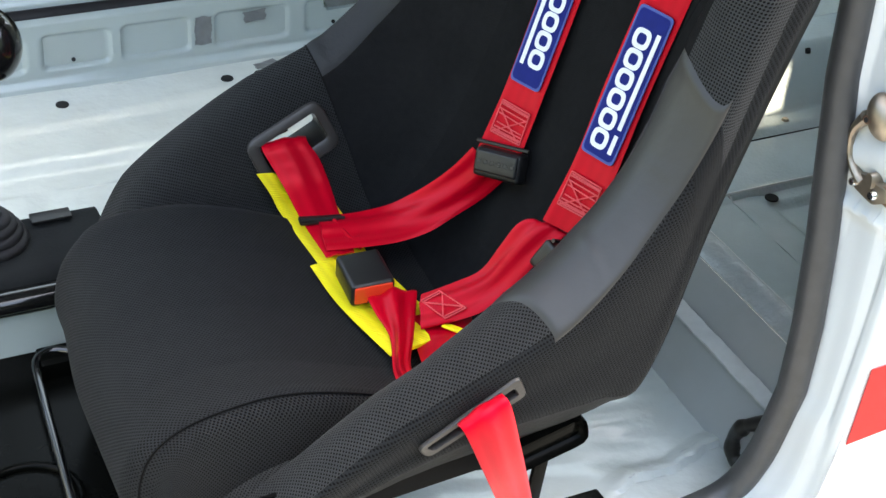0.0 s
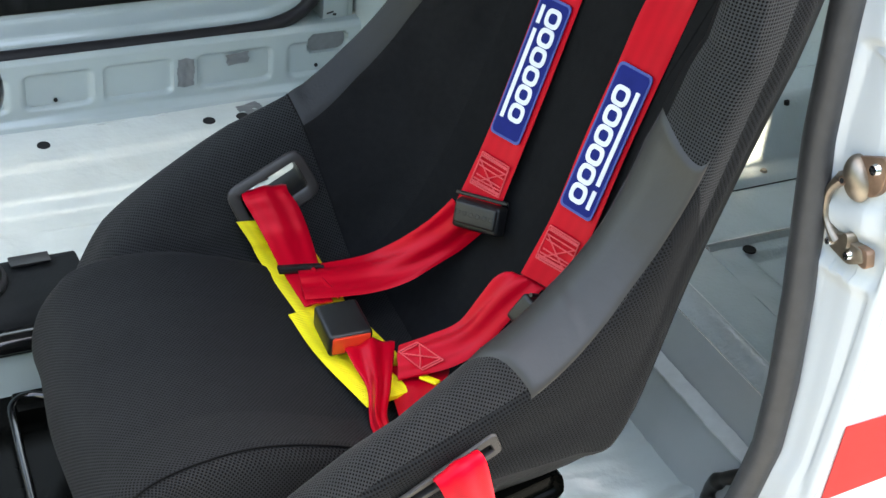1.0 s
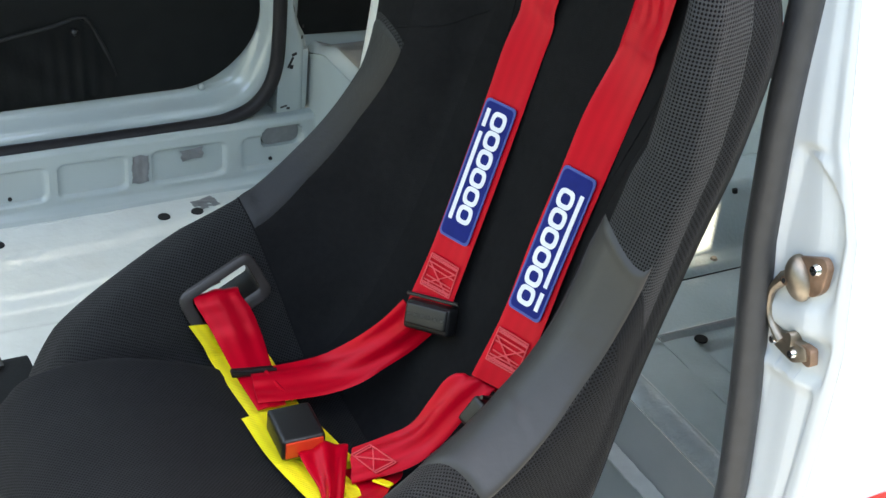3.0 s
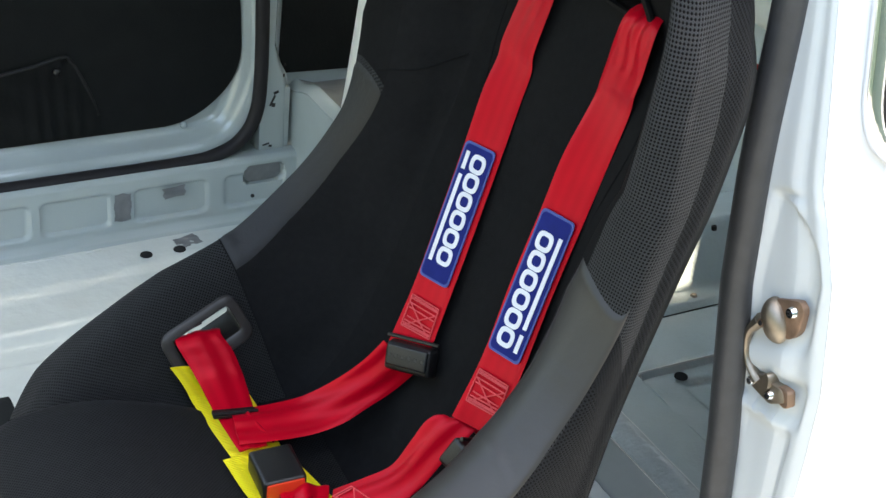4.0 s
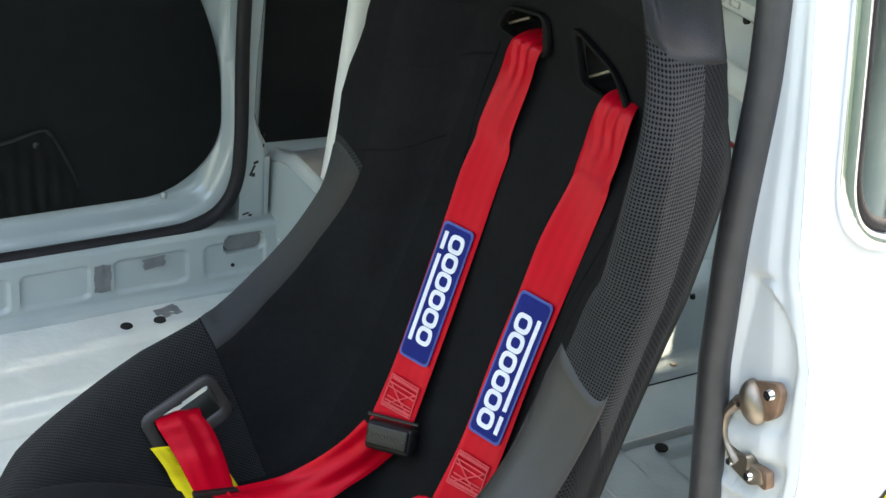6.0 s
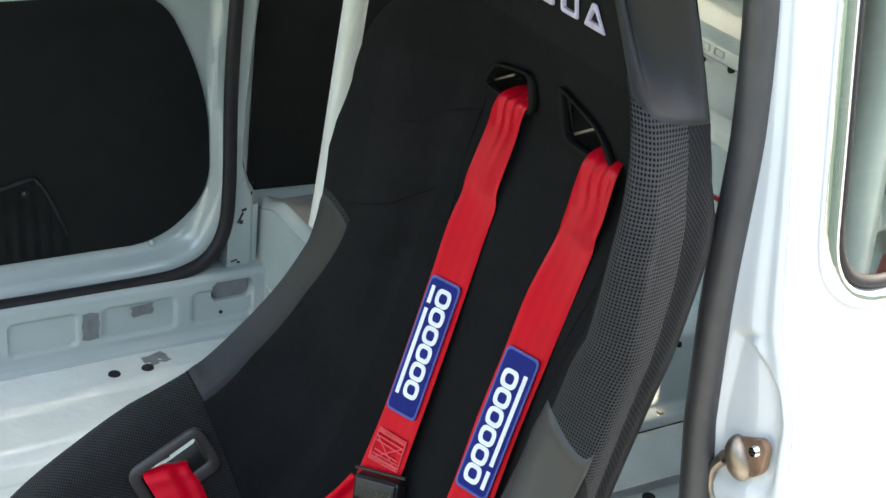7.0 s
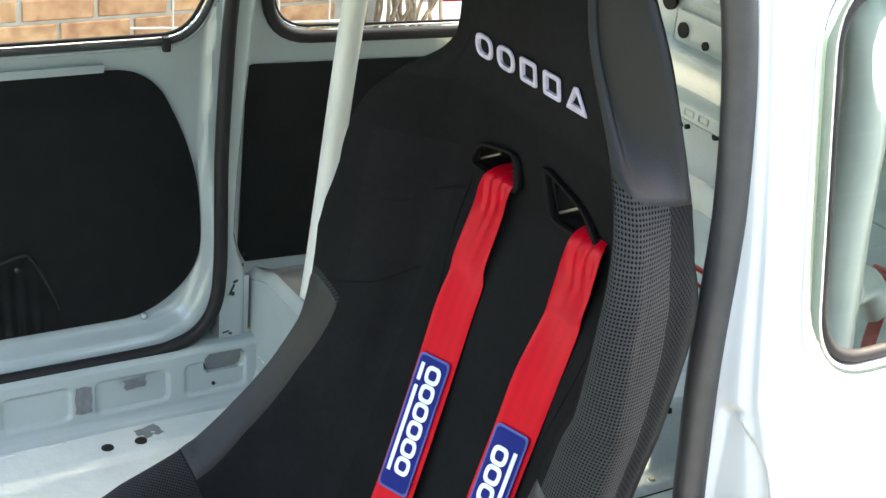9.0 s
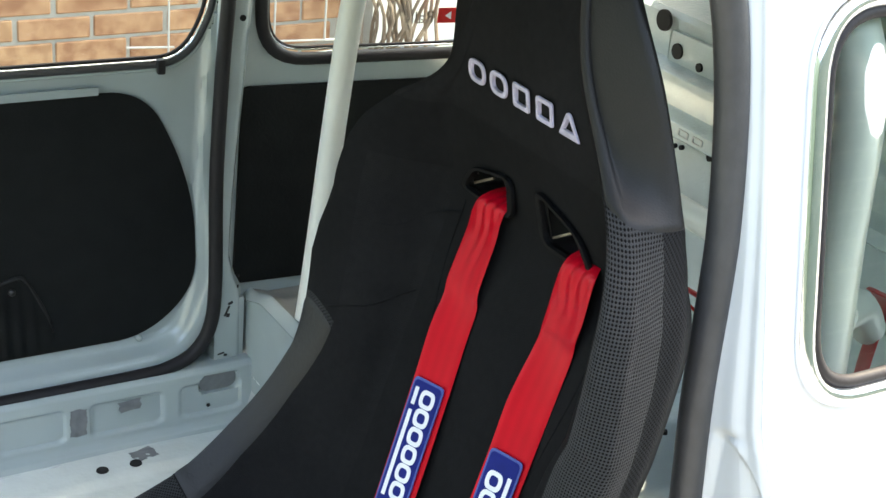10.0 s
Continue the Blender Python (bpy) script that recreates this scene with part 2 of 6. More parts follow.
CONCRETE = material("grey_tarmac", (0.13, 0.135, 0.14), 0.9, 0, 0.12, 6, 0.4, 60)
LETTER_GREY = material("grey_brown_lettering", (0.16, 0.13, 0.11), 0.5, 0, 0.1, 20, 0)
STICKER_YELLOW = material("yellow_sticker", (0.85, 0.62, 0.02), 0.35, 0, 0.05, 20, 0)
# Darker grey carries the box top's shade; the dirt adds its brown stain.
SHADED_TOP = material("shaded_stained_grey_paint", (0.17, 0.18, 0.175), 0.6, 0, 0.2, 30, 0.2, 80, dirt=0.5)
BOUNCE_CUT = material("dark_bounce_cut", (0.055, 0.055, 0.055), 0.9, 0, 0.15, 30, 0.3, 300)
LIP = material("worn_pale_lip", (0.66, 0.67, 0.66), 0.35, 0, 0.12, 60, 0.2, 90)
GLASS = glass("window_glass", (0.84, 0.91, 0.86))


# ---- building helpers ----
def tidy(me, smooth=True, angle=40.0):
    if smooth:
        me.polygons.foreach_set("use_smooth", [True] * len(me.polygons))
        me.set_sharp_from_angle(angle=radians(angle))
    me.update()
    return me


def place(name, me, mat, parent=None, label=""):
    me.materials.append(mat)
    ob = new(name, me)
    ob.parent = parent
    return tagged(ob, label) if label else ob


def part(name, bm, mat, parent, label="", smooth=True):
    me = bpy.data.meshes.new(name)
    bmesh.ops.recalc_face_normals(bm, faces=bm.faces)
    bm.to_mesh(me)
    bm.free()
    return place(name, tidy(me, smooth), mat, parent, label)


def thing(name, label, category, group="", kind="", at=(0, 0, 0)):
    ob = new(name)
    ob.empty_display_size = 0.05
    ob.location = at
    return tagged(ob, label, category, group, kind)


def from_lists(name, verts, faces, mat, parent=None, label="", smooth=True, uv=None, angle=40.0):
    me = bpy.data.meshes.new(name)
    me.from_pydata([tuple(map(float, v)) for v in verts], [], [tuple(map(int, f)) for f in faces])
    if uv is not None:
        layer = me.uv_layers.new(name="UVMap")
        idx = np.empty(len(me.loops), dtype=np.int32)
        me.loops.foreach_get("vertex_index", idx)
        layer.data.foreach_set("uv", np.asarray(uv, dtype=np.float32)[idx].ravel())
    return place(name, tidy(me, smooth, angle), mat, parent, label)


def curve_through(points, steps=8, closed=False):
    """A smooth line (Catmull-Rom) through points of any dimension."""
    p = np.asarray(points, float)
    n = len(p)
    out = []
    for i in range(n if closed else n - 1):
        if closed:
            a, b, c, d = p[(i - 1) % n], p[i], p[(i + 1) % n], p[(i + 2) % n]
        else:
            b, c = p[i], p[i + 1]
            a = p[i - 1] if i else 2 * b - c
            d = p[i + 2] if i + 2 < n else 2 * c - b
        for k in range(steps):
            t = k / steps
            out.append(0.5 * (2 * b + (c - a) * t + (2 * a - 5 * b + 4 * c - d) * t * t + (3 * b - a - 3 * c + d) * t ** 3))
    if not closed:
        out.append(p[-1])
    return np.array(out)


def tube(name, points, radius, mat, parent=None, label="", steps=8, sides=12, closed=False, raw=False, squash=1.0):
    """A round bar along a smooth line; squash flattens it along its second normal."""
    path = np.asarray(points, float) if raw else curve_through(points, steps, closed)
    n = len(path)
    rad = np.full(n, radius) if np.isscalar(radius) else np.interp(np.linspace(0, 1, n), np.linspace(0, 1, len(radius)), radius)
    verts, faces = [], []
    ref = None
    for i in range(n):
        d = path[(i + 1) % n if closed else min(i + 1, n - 1)] - path[(i - 1) % n if closed else max(i - 1, 0)]
        d = d / (np.linalg.norm(d) + 1e-12)
        if ref is None:
            ref = np.cross(d, (0.0, 0.0, 1.0) if abs(d[2]) < 0.9 else (1.0, 0.0, 0.0))
        ref = ref - d * (ref @ d)
        ref = ref / np.linalg.norm(ref)
        up = np.cross(d, ref)
        for k in range(sides):
            a = 2 * math.pi * k / sides
            verts.append(path[i] + rad[i] * (math.cos(a) * ref + squash * math.sin(a) * up))
    for i in range(n if closed else n - 1):
        for k in range(sides):
            a, b, j = i * sides + k, i * sides + (k + 1) % sides, (i + 1) % n
            faces.append((a, b, j * sides + (k + 1) % sides, j * sides + k))
    if not closed:
        faces.append(tuple(range(sides - 1, -1, -1)))
        faces.append(tuple((n - 1) * sides + k for k in range(sides)))
    return from_lists(name, verts, faces, mat, parent, label)


def box(size, bevel=0.003, segs=2, taper=1.0):
    bm = bmesh.new()
    bmesh.ops.create_cube(bm, size=1)
    for v in bm.verts:
        k = taper if v.co.z > 0 else 1.0
        v.co = Vector((v.co.x * size[0] * k, v.co.y * size[1] * k, v.co.z * size[2]))
    if bevel:
        bmesh.ops.bevel(bm, geom=bm.edges[:], offset=bevel, segments=segs, affect="EDGES", profile=0.6)
    return bm


def moved(bm, m):
    bmesh.ops.transform(bm, matrix=m, verts=bm.verts)
    return bm


def frame_of(origin, xdir, ydir):
    """A matrix whose x and y axes point along the given ways."""
    x = Vector(xdir).normalized()
    z = x.cross(Vector(ydir)).normalized()
    y = z.cross(x)
    return Matrix.Translation(origin) @ Matrix((x, y, z)).transposed().to_4x4()


def sheet(name, fn, us, vs, mat, parent=None, label="", thick=0.0, drop=None, angle=40.0):
    """A surface fn(u, v) over a grid, with real thickness along its normal; drop(u, v) leaves faces out."""
    us, vs = np.asarray(us, float), np.asarray(vs, float)
    p = np.array([[fn(u, v) for v in vs] for u in us], float)
    nu, nv = len(us), len(vs)
    du, dv = np.gradient(p, axis=0), np.gradient(p, axis=1)
    nrm = np.cross(du, dv)
    nrm /= np.linalg.norm(nrm, axis=2, keepdims=True) + 1e-12
    keep = np.ones((nu - 1, nv - 1), bool)
    if drop:
        for i in range(nu - 1):
            for j in range(nv - 1):
                keep[i, j] = not drop((us[i] + us[i + 1]) / 2, (vs[j] + vs[j + 1]) / 2)
    verts = p.reshape(-1, 3)
    s = np.concatenate([[0], np.cumsum(np.linalg.norm(np.diff(p[:, nv // 2], axis=0), axis=1))])
    t = np.concatenate([[0], np.cumsum(np.linalg.norm(np.diff(p[nu // 2], axis=0), axis=1))])
    uv = np.stack(np.meshgrid(s, t, indexing="ij"), -1).reshape(-1, 2)
    idx = lambda i, j: i * nv + j
    faces = [(idx(i, j), idx(i + 1, j), idx(i + 1, j + 1), idx(i, j + 1)) for i in range(nu - 1) for j in range(nv - 1) if keep[i, j]]
    if thick:
        k = len(verts)
        verts = np.concatenate([verts, (p - nrm * thick).reshape(-1, 3)])
        uv = np.concatenate([uv, uv])
        faces += [tuple(k + q for q in reversed(f)) for f in faces]
        cell = lambda i, j: 0 <= i < nu - 1 and 0 <= j < nv - 1 and keep[i, j]
        for i in range(nu - 1):
            for j in range(nv - 1):
                if not keep[i, j]:
                    continue
                for di, dj, a, b in ((-1, 0, (i, j), (i, j + 1)), (1, 0, (i + 1, j + 1), (i + 1, j)), (0, -1, (i + 1, j), (i, j)), (0, 1, (i, j + 1), (i + 1, j + 1))):
                    if not cell(i + di, j + dj):
                        a, b = idx(*a), idx(*b)
                        faces.append((a, b, k + b, k + a))
    return from_lists(name, verts, faces, mat, parent, label, uv=uv, angle=angle)


def ribbon(name, edge_a, edge_b, mat, parent, label="", thick=0.0022, steps=8, bow=0.0, cols=7, ripple=0.0, fold=0.0):
    """A strap between two edge lines, with thickness and a slight bow across; ripple folds its far end lengthwise."""
    a, b = curve_through(edge_a, steps), curve_through(edge_b, steps)
    n = max(len(a), len(b))
    grab = lambda q: np.stack([np.interp(np.linspace(0, 1, n), np.linspace(0, 1, len(q)), q[:, k]) for k in range(3)], 1)
    a, b = grab(a), grab(b)
    mid = (a + b) / 2
    along = np.gradient(mid, axis=0)
    nrm = np.cross(along, b - a)
    nrm /= np.linalg.norm(nrm, axis=1, keepdims=True) + 1e-12
    s = np.concatenate([[0], np.cumsum(np.linalg.norm(np.diff(mid, axis=0), axis=1))])
    width = np.linalg.norm(b - a, axis=1).mean()
    verts, uv, faces = [], [], []
    ring = 2 * cols
    for i in range(n):
        top, low = [], []
        for c in range(cols):
            t = c / (cols - 1)
            e = math.sin(math.pi * t)
            h = thick / 2 * min(1.0, 3.0 * e + 0.25)
            q = a[i] + (b[i] - a[i]) * t + nrm[i] * (bow * e + ripple * smooth((i / n - 0.50) / 0.22) * math.sin(2 * math.pi * (3.3 * t + 0.2) + 1.5 * math.sin(0.3 * i)) * e + fold * e * math.sin(2 * math.pi * (1.7 * t + 0.3) + 2.4 * i / n))
            top.append((q + nrm[i] * h, (s[i], t * width)))
            low.append((q - nrm[i] * h, (s[i], t * width)))
        for q, w in top + low[::-1]:
            verts.append(q), uv.append(w)
    for i in range(n - 1):
        for k in range(ring):
            m = (k + 1) % ring
            faces.append((i * ring + k, i * ring + m, (i + 1) * ring + m, (i + 1) * ring + k))
    faces.append(tuple(range(ring - 1, -1, -1)))
    faces.append(tuple((n - 1) * ring + k for k in range(ring)))
    return from_lists(name, verts, faces, mat, parent, label, uv=uv, angle=60)


def rounded(points, radius, steps=5):
    """A closed polygon in two dimensions with rounded corners."""
    p = [np.asarray(q, float) for q in points]
    out = []
    for i, q in enumerate(p):
        a, b = p[i - 1] - q, p[(i + 1) % len(p)] - q
        r = min(radius, 0.48 * np.linalg.norm(a), 0.48 * np.linalg.norm(b))
        s, e = q + a / np.linalg.norm(a) * r, q + b / np.linalg.norm(b) * r
        for k in range(steps + 1):
            t = k / steps
            out.append((1 - t) ** 2 * s + 2 * t * (1 - t) * q + t * t * e)
    return np.array(out)


def inside(poly, x, z):
    hit, n = False, len(poly)
    for i in range(n):
        (x1, z1), (x2, z2) = poly[i], poly[i - 1]
        if (z1 > z) != (z2 > z) and x < (x2 - x1) * (z - z1) / (z2 - z1) + x1:
            hit = not hit
    return hit


def ring_plate(name, outer, inner, lift, mat, parent, label="", depth=0.004, edge=0.0015):
    """A flat frame between two outlines of equal count; lift(x, z, h) puts it into space."""
    n = len(outer)
    rows = [(outer, 0.0), (outer, depth - edge), (outer + (inner - outer) * 0.12, depth), (inner + (outer - inner) * 0.12, depth), (inner, depth - edge), (inner, -0.006)]
    verts, faces = [], []
    for line, h in rows:
        verts += [lift(x, z, h) for x, z in line]
    for r in range(len(rows) - 1):
        for k in range(n):
            m = (k + 1) % n
            faces.append((r * n + k, r * n + m, (r + 1) * n + m, (r + 1) * n + k))
    return from_lists(name, verts, faces, mat, parent, label)


def smooth(t):
    t = min(1.0, max(0.0, t))
    return t * t * (3 - 2 * t)


def pressed(x, z, x0, x1, z0, z1, soft=0.006):
    """1 inside a rounded rectangle, 0 outside, with soft shoulders."""
    r = 0.012
    dx, dz = max(x0 + r - x, 0, x - x1 + r), max(z0 + r - z, 0, z - z1 + r)
    return smooth((r - math.hypot(dx, dz)) / soft)


# ---- the car: floor, sill, tail ----
car = thing("car", "stripped pale blue-grey steel car body with white outer panels", "car")


def floor_height(x, y):
    z = 0.007 * smooth((y - 0.786 - 0.07 * x + 0.0008 * math.sin(50 * x)) / 0.009) - 0.014 * (1 - smooth((y - 0.675) / 0.03))
    z += 0.010 * pressed(x, y, -0.235, 0.02, 0.44, 0.64, 0.02) + 0.008 * pressed(x, y, -0.60, -0.26, 0.46, 0.64, 0.02)
    z += 0.004 * math.sin(9 * x + 4 * y) * math.sin(7 * y - 3 * x) - 0.004
    z += 0.014 * (1 - smooth((y - 0.2) / 0.4)) if y < 0.6 else 0
    if y < 0.1 and x > 0.0:
        # a creased and dented corner by the open door
        line = y + 0.162 - 0.16 * (x - 0.26) - 0.003 * math.sin(60 * x) - 0.0012 * math.sin(170 * x + 1)
        z += 0.008 * smooth((x - 0.17) / 0.05) * (1 - smooth(abs(line) / (0.0035 if line < 0 else 0.030)))
        z += 0.006 * math.exp(-((x - 0.215) ** 2 + (y + 0.165) ** 2) / 0.0011) - 0.005 * math.exp(-((x - 0.27) ** 2 + (y + 0.10) ** 2) / 0.004)
        z += 0.0007 * math.sin(45 * x + 30 * math.sin(9 * y)) * math.sin(38 * y + 3) * smooth((0.05 - y) / 0.1)
        z -= 0.003 * math.exp(-((y + 0.03 - 0.9 * (x - 0.20) - 0.01 * math.sin(120 * x)) / 0.003) ** 2) * (1 if 0.17 < x < 0.25 else 0)
    return z


HOLES = [(-0.172, 0.828), (0.086, 0.827), (0.140, 0.825), (-0.42, 0.83)]
sheet("floor_pan", lambda x, y: (x, y, floor_height(x, y)), np.concatenate([np.linspace(-1.0, 0.05, 90), np.linspace(0.054, 0.375, 110)]), np.concatenate([np.linspace(-0.275, 0.06, 110), np.linspace(0.07, 0.872, 90)]), PAINT_FLOOR, car, thick=-0.002)
for hx, hy in HOLES:
    bm = bmesh.new()
    bmesh.ops.create_cone(bm, cap_ends=True, segments=20, radius1=0.0105, radius2=0.0095, depth=0.003)
    part("floor_plug", moved(bm, pose(hx, hy, floor_height(hx, hy) + 0.0022)), DARK_HOLE, car, "dark round drain hole plug")

tube("floor_seam", [(x, -0.158 + 0.20 * (x - 0.245) - 0.0018 * math.sin(95 * x) - 0.0010 * math.sin(260 * x + 1), floor_height(x, -0.158 + 0.20 * (x - 0.245)) + 0.0006) for x in np.linspace(0.205, 0.352, 50)], 0.0012, PAINT_HEEL, car, "cracked sealer line in the floor", raw=True, sides=6)

# far inner sill with its pressed panels
PANELS = [(-0.30, -0.205), (-0.185, -0.075), (-0.062, 0.052), (0.088, 0.215), (0.240, 0.352)]


def sill_point(x, t):
    """t runs from the floor up over the face to the flange."""
    y, z = np.interp(t, (0, 0.18, 0.3, 0.85, 0.93, 1.0), (0.868, 0.886, 0.893, 0.899, 0.905, 0.925)), np.interp(t, (0, 0.18, 0.3, 0.85, 0.93, 1.0), (0.0, 0.006, 0.018, 0.104, 0.111, 0.112))
    d = 0.0
    for a, b in PANELS:
        d = max(d, pressed(x, z, a, b, 0.027, 0.087))
    y += 0.006 * d
    y += 0.02 * pressed(x, z, 0.278, 0.346, 0.061, 0.098, 0.004) if x > 0.25 else 0
    return (x, y, z)


sheet("inner_sill", sill_point, np.linspace(-1.0, 0.372, 330), np.linspace(0, 1, 60), PAINT_IN, car, thick=0.0015)
tube("sill_sealer", [(x, 0.8675 + 0.0015 * math.sin(31 * x), 0.0035 + 0.001 * math.sin(77 * x)) for x in np.linspace(-0.42, 0.12, 150)], [0.0022 + 0.0012 * math.sin(90 * x) * math.sin(37 * x + 1) + 0.0006 * math.sin(310 * x) for x in np.linspace(-0.42, 0.12, 150)], PAINT_FLOOR, car, "lumpy painted sealer along the sill", raw=True, sides=8)
ovl = rounded([(0.280, 0.063), (0.344, 0.064), (0.344, 0.097), (0.280, 0.096)], 0.016, 6)
from_lists("sill_opening", [(x, 0.908, z) for x, z in ovl], [tuple(range(len(ovl)))], DUCT_TAPE, car, "grey cavity behind an oval sill opening")


def tape(at, across, up, out, w, h, seed):
    """A torn piece of tape on a surface: ragged ends, creased and lifting a little."""
    at, across, up, out = (Vector(q) for q in (at, across, up, out))
    def place_of(u, v):
        du = u * w / 2 * (1 + 0.07 * math.sin(5 * v + seed) + 0.04 * math.sin(17 * v + 2 * seed))
        dv = v * h / 2 * (1 + 0.05 * math.sin(4 * u + 1.7 * seed))
        lift = 0.0010 + 0.0007 * math.sin(6 * u + 3 * v + seed) * math.sin(4 * v - seed) + 0.0012 * max(0, u * v) ** 3
        return tuple(at + across * du + up * dv + out * lift)
    sheet("tape_patch", place_of, np.linspace(-1, 1, 16), np.linspace(-1, 1, 16), DUCT_TAPE, car, "torn piece of grey duct tape", thick=0.0004)


for k, (x, z, w, h, tilt) in enumerate(((0.070, 0.060, 0.027, 0.047, 0.03), (0.155, 0.074, 0.036, 0.018, -0.09))):
    tape((x, 0.8950, z), (1, 0, -tilt), (tilt, 0.07, 1), (0, -1, 0), w, h, 1 + 2 * k)
tape((0.161, 0.846, floor_height(0.161, 0.846) + 0.0015), (0.97, 0.24, 0), (-0.24, 0.97, 0), (0, 0, 1), 0.040, 0.030, 7)
for x, z in ((0.292, 0.042), (-0.135, 0.040)):
    bm = bmesh.new()
    bmesh.ops.create_cone(bm, cap_ends=True, segments=12, radius1=0.0032, radius2=0.0032, depth=0.002)
    part("sill_bolt_hole", moved(bm, pose(x, 0.8975, z, 90)), DARK_HOLE, car)

# heel board and rear seat pan
HEEL = curve_through([(0.352, -0.02), (0.356, 0.004), (0.366, 0.040), (0.376, 0.068), (0.3765, 0.074), (0.392, 0.079), (0.396, 0.086), (0.412, 0.110), (0.427, 0.130), (0.443, 0.138), (0.463, 0.137), (0.52, 0.136)], 4)


def pan_height(x, y):
    z = 0.137
    z -= 0.007 * pressed(x, y, 0.560, 0.90, -0.24, 0.092, 0.012)
    z += 0.004 * pressed(x, y, 0.60, 0.86, -0.20, 0.05, 0.012)
    z += 0.0012 * math.sin(80 * x + 20 * y) * math.sin(70 * y + 11 * x) * smooth((0.62 - x) / 0.1)
    z += 0.006 * math.exp(-((y - 0.118) / 0.004) ** 2) + 0.007 * smooth((y - 0.226) / 0.006) + 0.004 * smooth((y - 0.112) / 0.012) + 0.082 * smooth((y - 0.262) / 0.05) * smooth((0.42 - y) / 0.05)
    return z


sheet("heel_board", lambda t, y: (np.interp(t, np.linspace(0, 1, len(HEEL)), HEEL[:, 0]), y, np.interp(t, np.linspace(0, 1, len(HEEL)), HEEL[:, 1])), np.linspace(0, 0.70, 44), np.linspace(-0.285, 0.915, 40), PAINT_HEEL, car, thick=-0.002, angle=70)
sheet("heel_band", lambda t, y: (np.interp(t, np.linspace(0, 1, len(HEEL)), HEEL[:, 0]), y, np.interp(t, np.linspace(0, 1, len(HEEL)), HEEL[:, 1]) + 0.0015), np.linspace(0.70, 0.86, 16), np.linspace(-0.285, 0.915, 40), HAMMER, car, "glossy hammered paint along the heel board's top", thick=-0.002, angle=70)
tube("heel_edge", [(0.4525 + 0.0004 * math.sin(70 * y), y, 0.1385) for y in np.linspace(-0.285, 0.70, 120)], 0.0017, LIP, car, "bright worn edge along the heel board's top", raw=True, sides=6)
sheet("heel_top", lambda t, y: (np.interp(t, np.linspace(0, 1, len(HEEL)), HEEL[:, 0]), y, np.interp(t, np.linspace(0, 1, len(HEEL)), HEEL[:, 1])), np.linspace(0.86, 1, 12), np.linspace(-0.285, 0.915, 40), PAINT_REAR, car, thick=-0.002, angle=70)
sheet("heel_lip", lambda t, y: (0.3695 + 0.020 * t + 0.0004 * math.sin(61 * y) * (1 - t) + 0.0004 * math.sin(157 * y) + 0.0003 * math.sin(331 * y), y, 0.0790 + 0.004 * t + 0.0003 * math.sin(83 * y + 2)), np.linspace(0, 1, 5), np.linspace(-0.285, 0.91, 160), LIP, car, "worn pale lip along the heel board", thick=-0.003)
sheet("rear_pan", (lambda x, y: (x, y, pan_height(x, y))), np.linspace(0.519, 1.06, 80), np.linspace(-0.285, 0.93, 240), PAINT_REAR, car, thick=-0.002)
bm = bmesh.new()
bmesh.ops.create_cone(bm, cap_ends=True, segments=16, radius1=0.009, radius2=0.009, depth=0.002)
part("pan_plug", moved(bm, pose(0.570, 0.096, 0.1425)), DARK_HOLE, car)
tube("pan_bead", [(0.50, 0.118, 0.1455), (0.72, 0.118, 0.1455), (0.93, 0.118, 0.1455)], 0.0022, LIP, car, "pale sealer bead in the rear pan", sides=6)
tube("pan_joint", [(0.52, 0.222, 0.1425), (0.72, 0.224, 0.1425), (0.93, 0.226, 0.1425)], 0.0016, DARK_HOLE, car, "dark sealed joint in the rear pan", sides=6)
for x in (0.60, 0.70, 0.80):
    bm = bmesh.new()
    bmesh.ops.create_cone(bm, cap_ends=True, segments=12, radius1=0.006, radius2=0.004, depth=0.004)
    part("pan_screw", moved(bm, pose(x, 0.246, 0.151)), STEEL, car)
# box section with a rolled front edge, which falls away towards the quarter
side_fall = lambda y: 0.022 * smooth((y - 0.865) / 0.085)
sheet("side_box", lambda z, y: (0.370 + 0.012 * z, y, z - side_fall(y) * smooth((z - 0.12) / 0.1)), np.linspace(0.05, 0.226, 14), np.linspace(0.70, 0.956, 40), PAINT_IN, car, "pale box section beside the rear pan", thick=-0.002)
sheet("side_box_lip", lambda t, y: (0.3727 + 0.017 * t, y, 0.226 + 0.012 * math.sin(math.pi / 2 * t) - side_fall(y)), np.linspace(0, 1, 8), np.linspace(0.70, 0.956, 40), PAINT_IN, car, "rolled edge of the box section", thick=-0.002)
sheet("side_box_top", lambda x, y: (x, y, 0.2365 - side_fall(y) - 0.010 * smooth((x - 0.392) / 0.02)), np.linspace(0.389, 0.95, 20), np.linspace(0.70, 0.956, 40), SHADED_TOP, car, "brown-stained top of the box section, its shade in the dark grey", thick=-0.002)
sheet("side_box_end", lambda x, z: (x, 0.702, z), np.linspace(0.38, 0.95, 8), np.linspace(0.12, 0.234, 4), PAINT_IN, car, thick=-0.002)
# Filler box added to stop sun leaking in at the sill's end.
part("sun_leak_filler", moved(box((0.022, 0.028, 0.20), 0.004, 2), pose(0.353, 0.938, 0.12)), PAINT_IN, car)

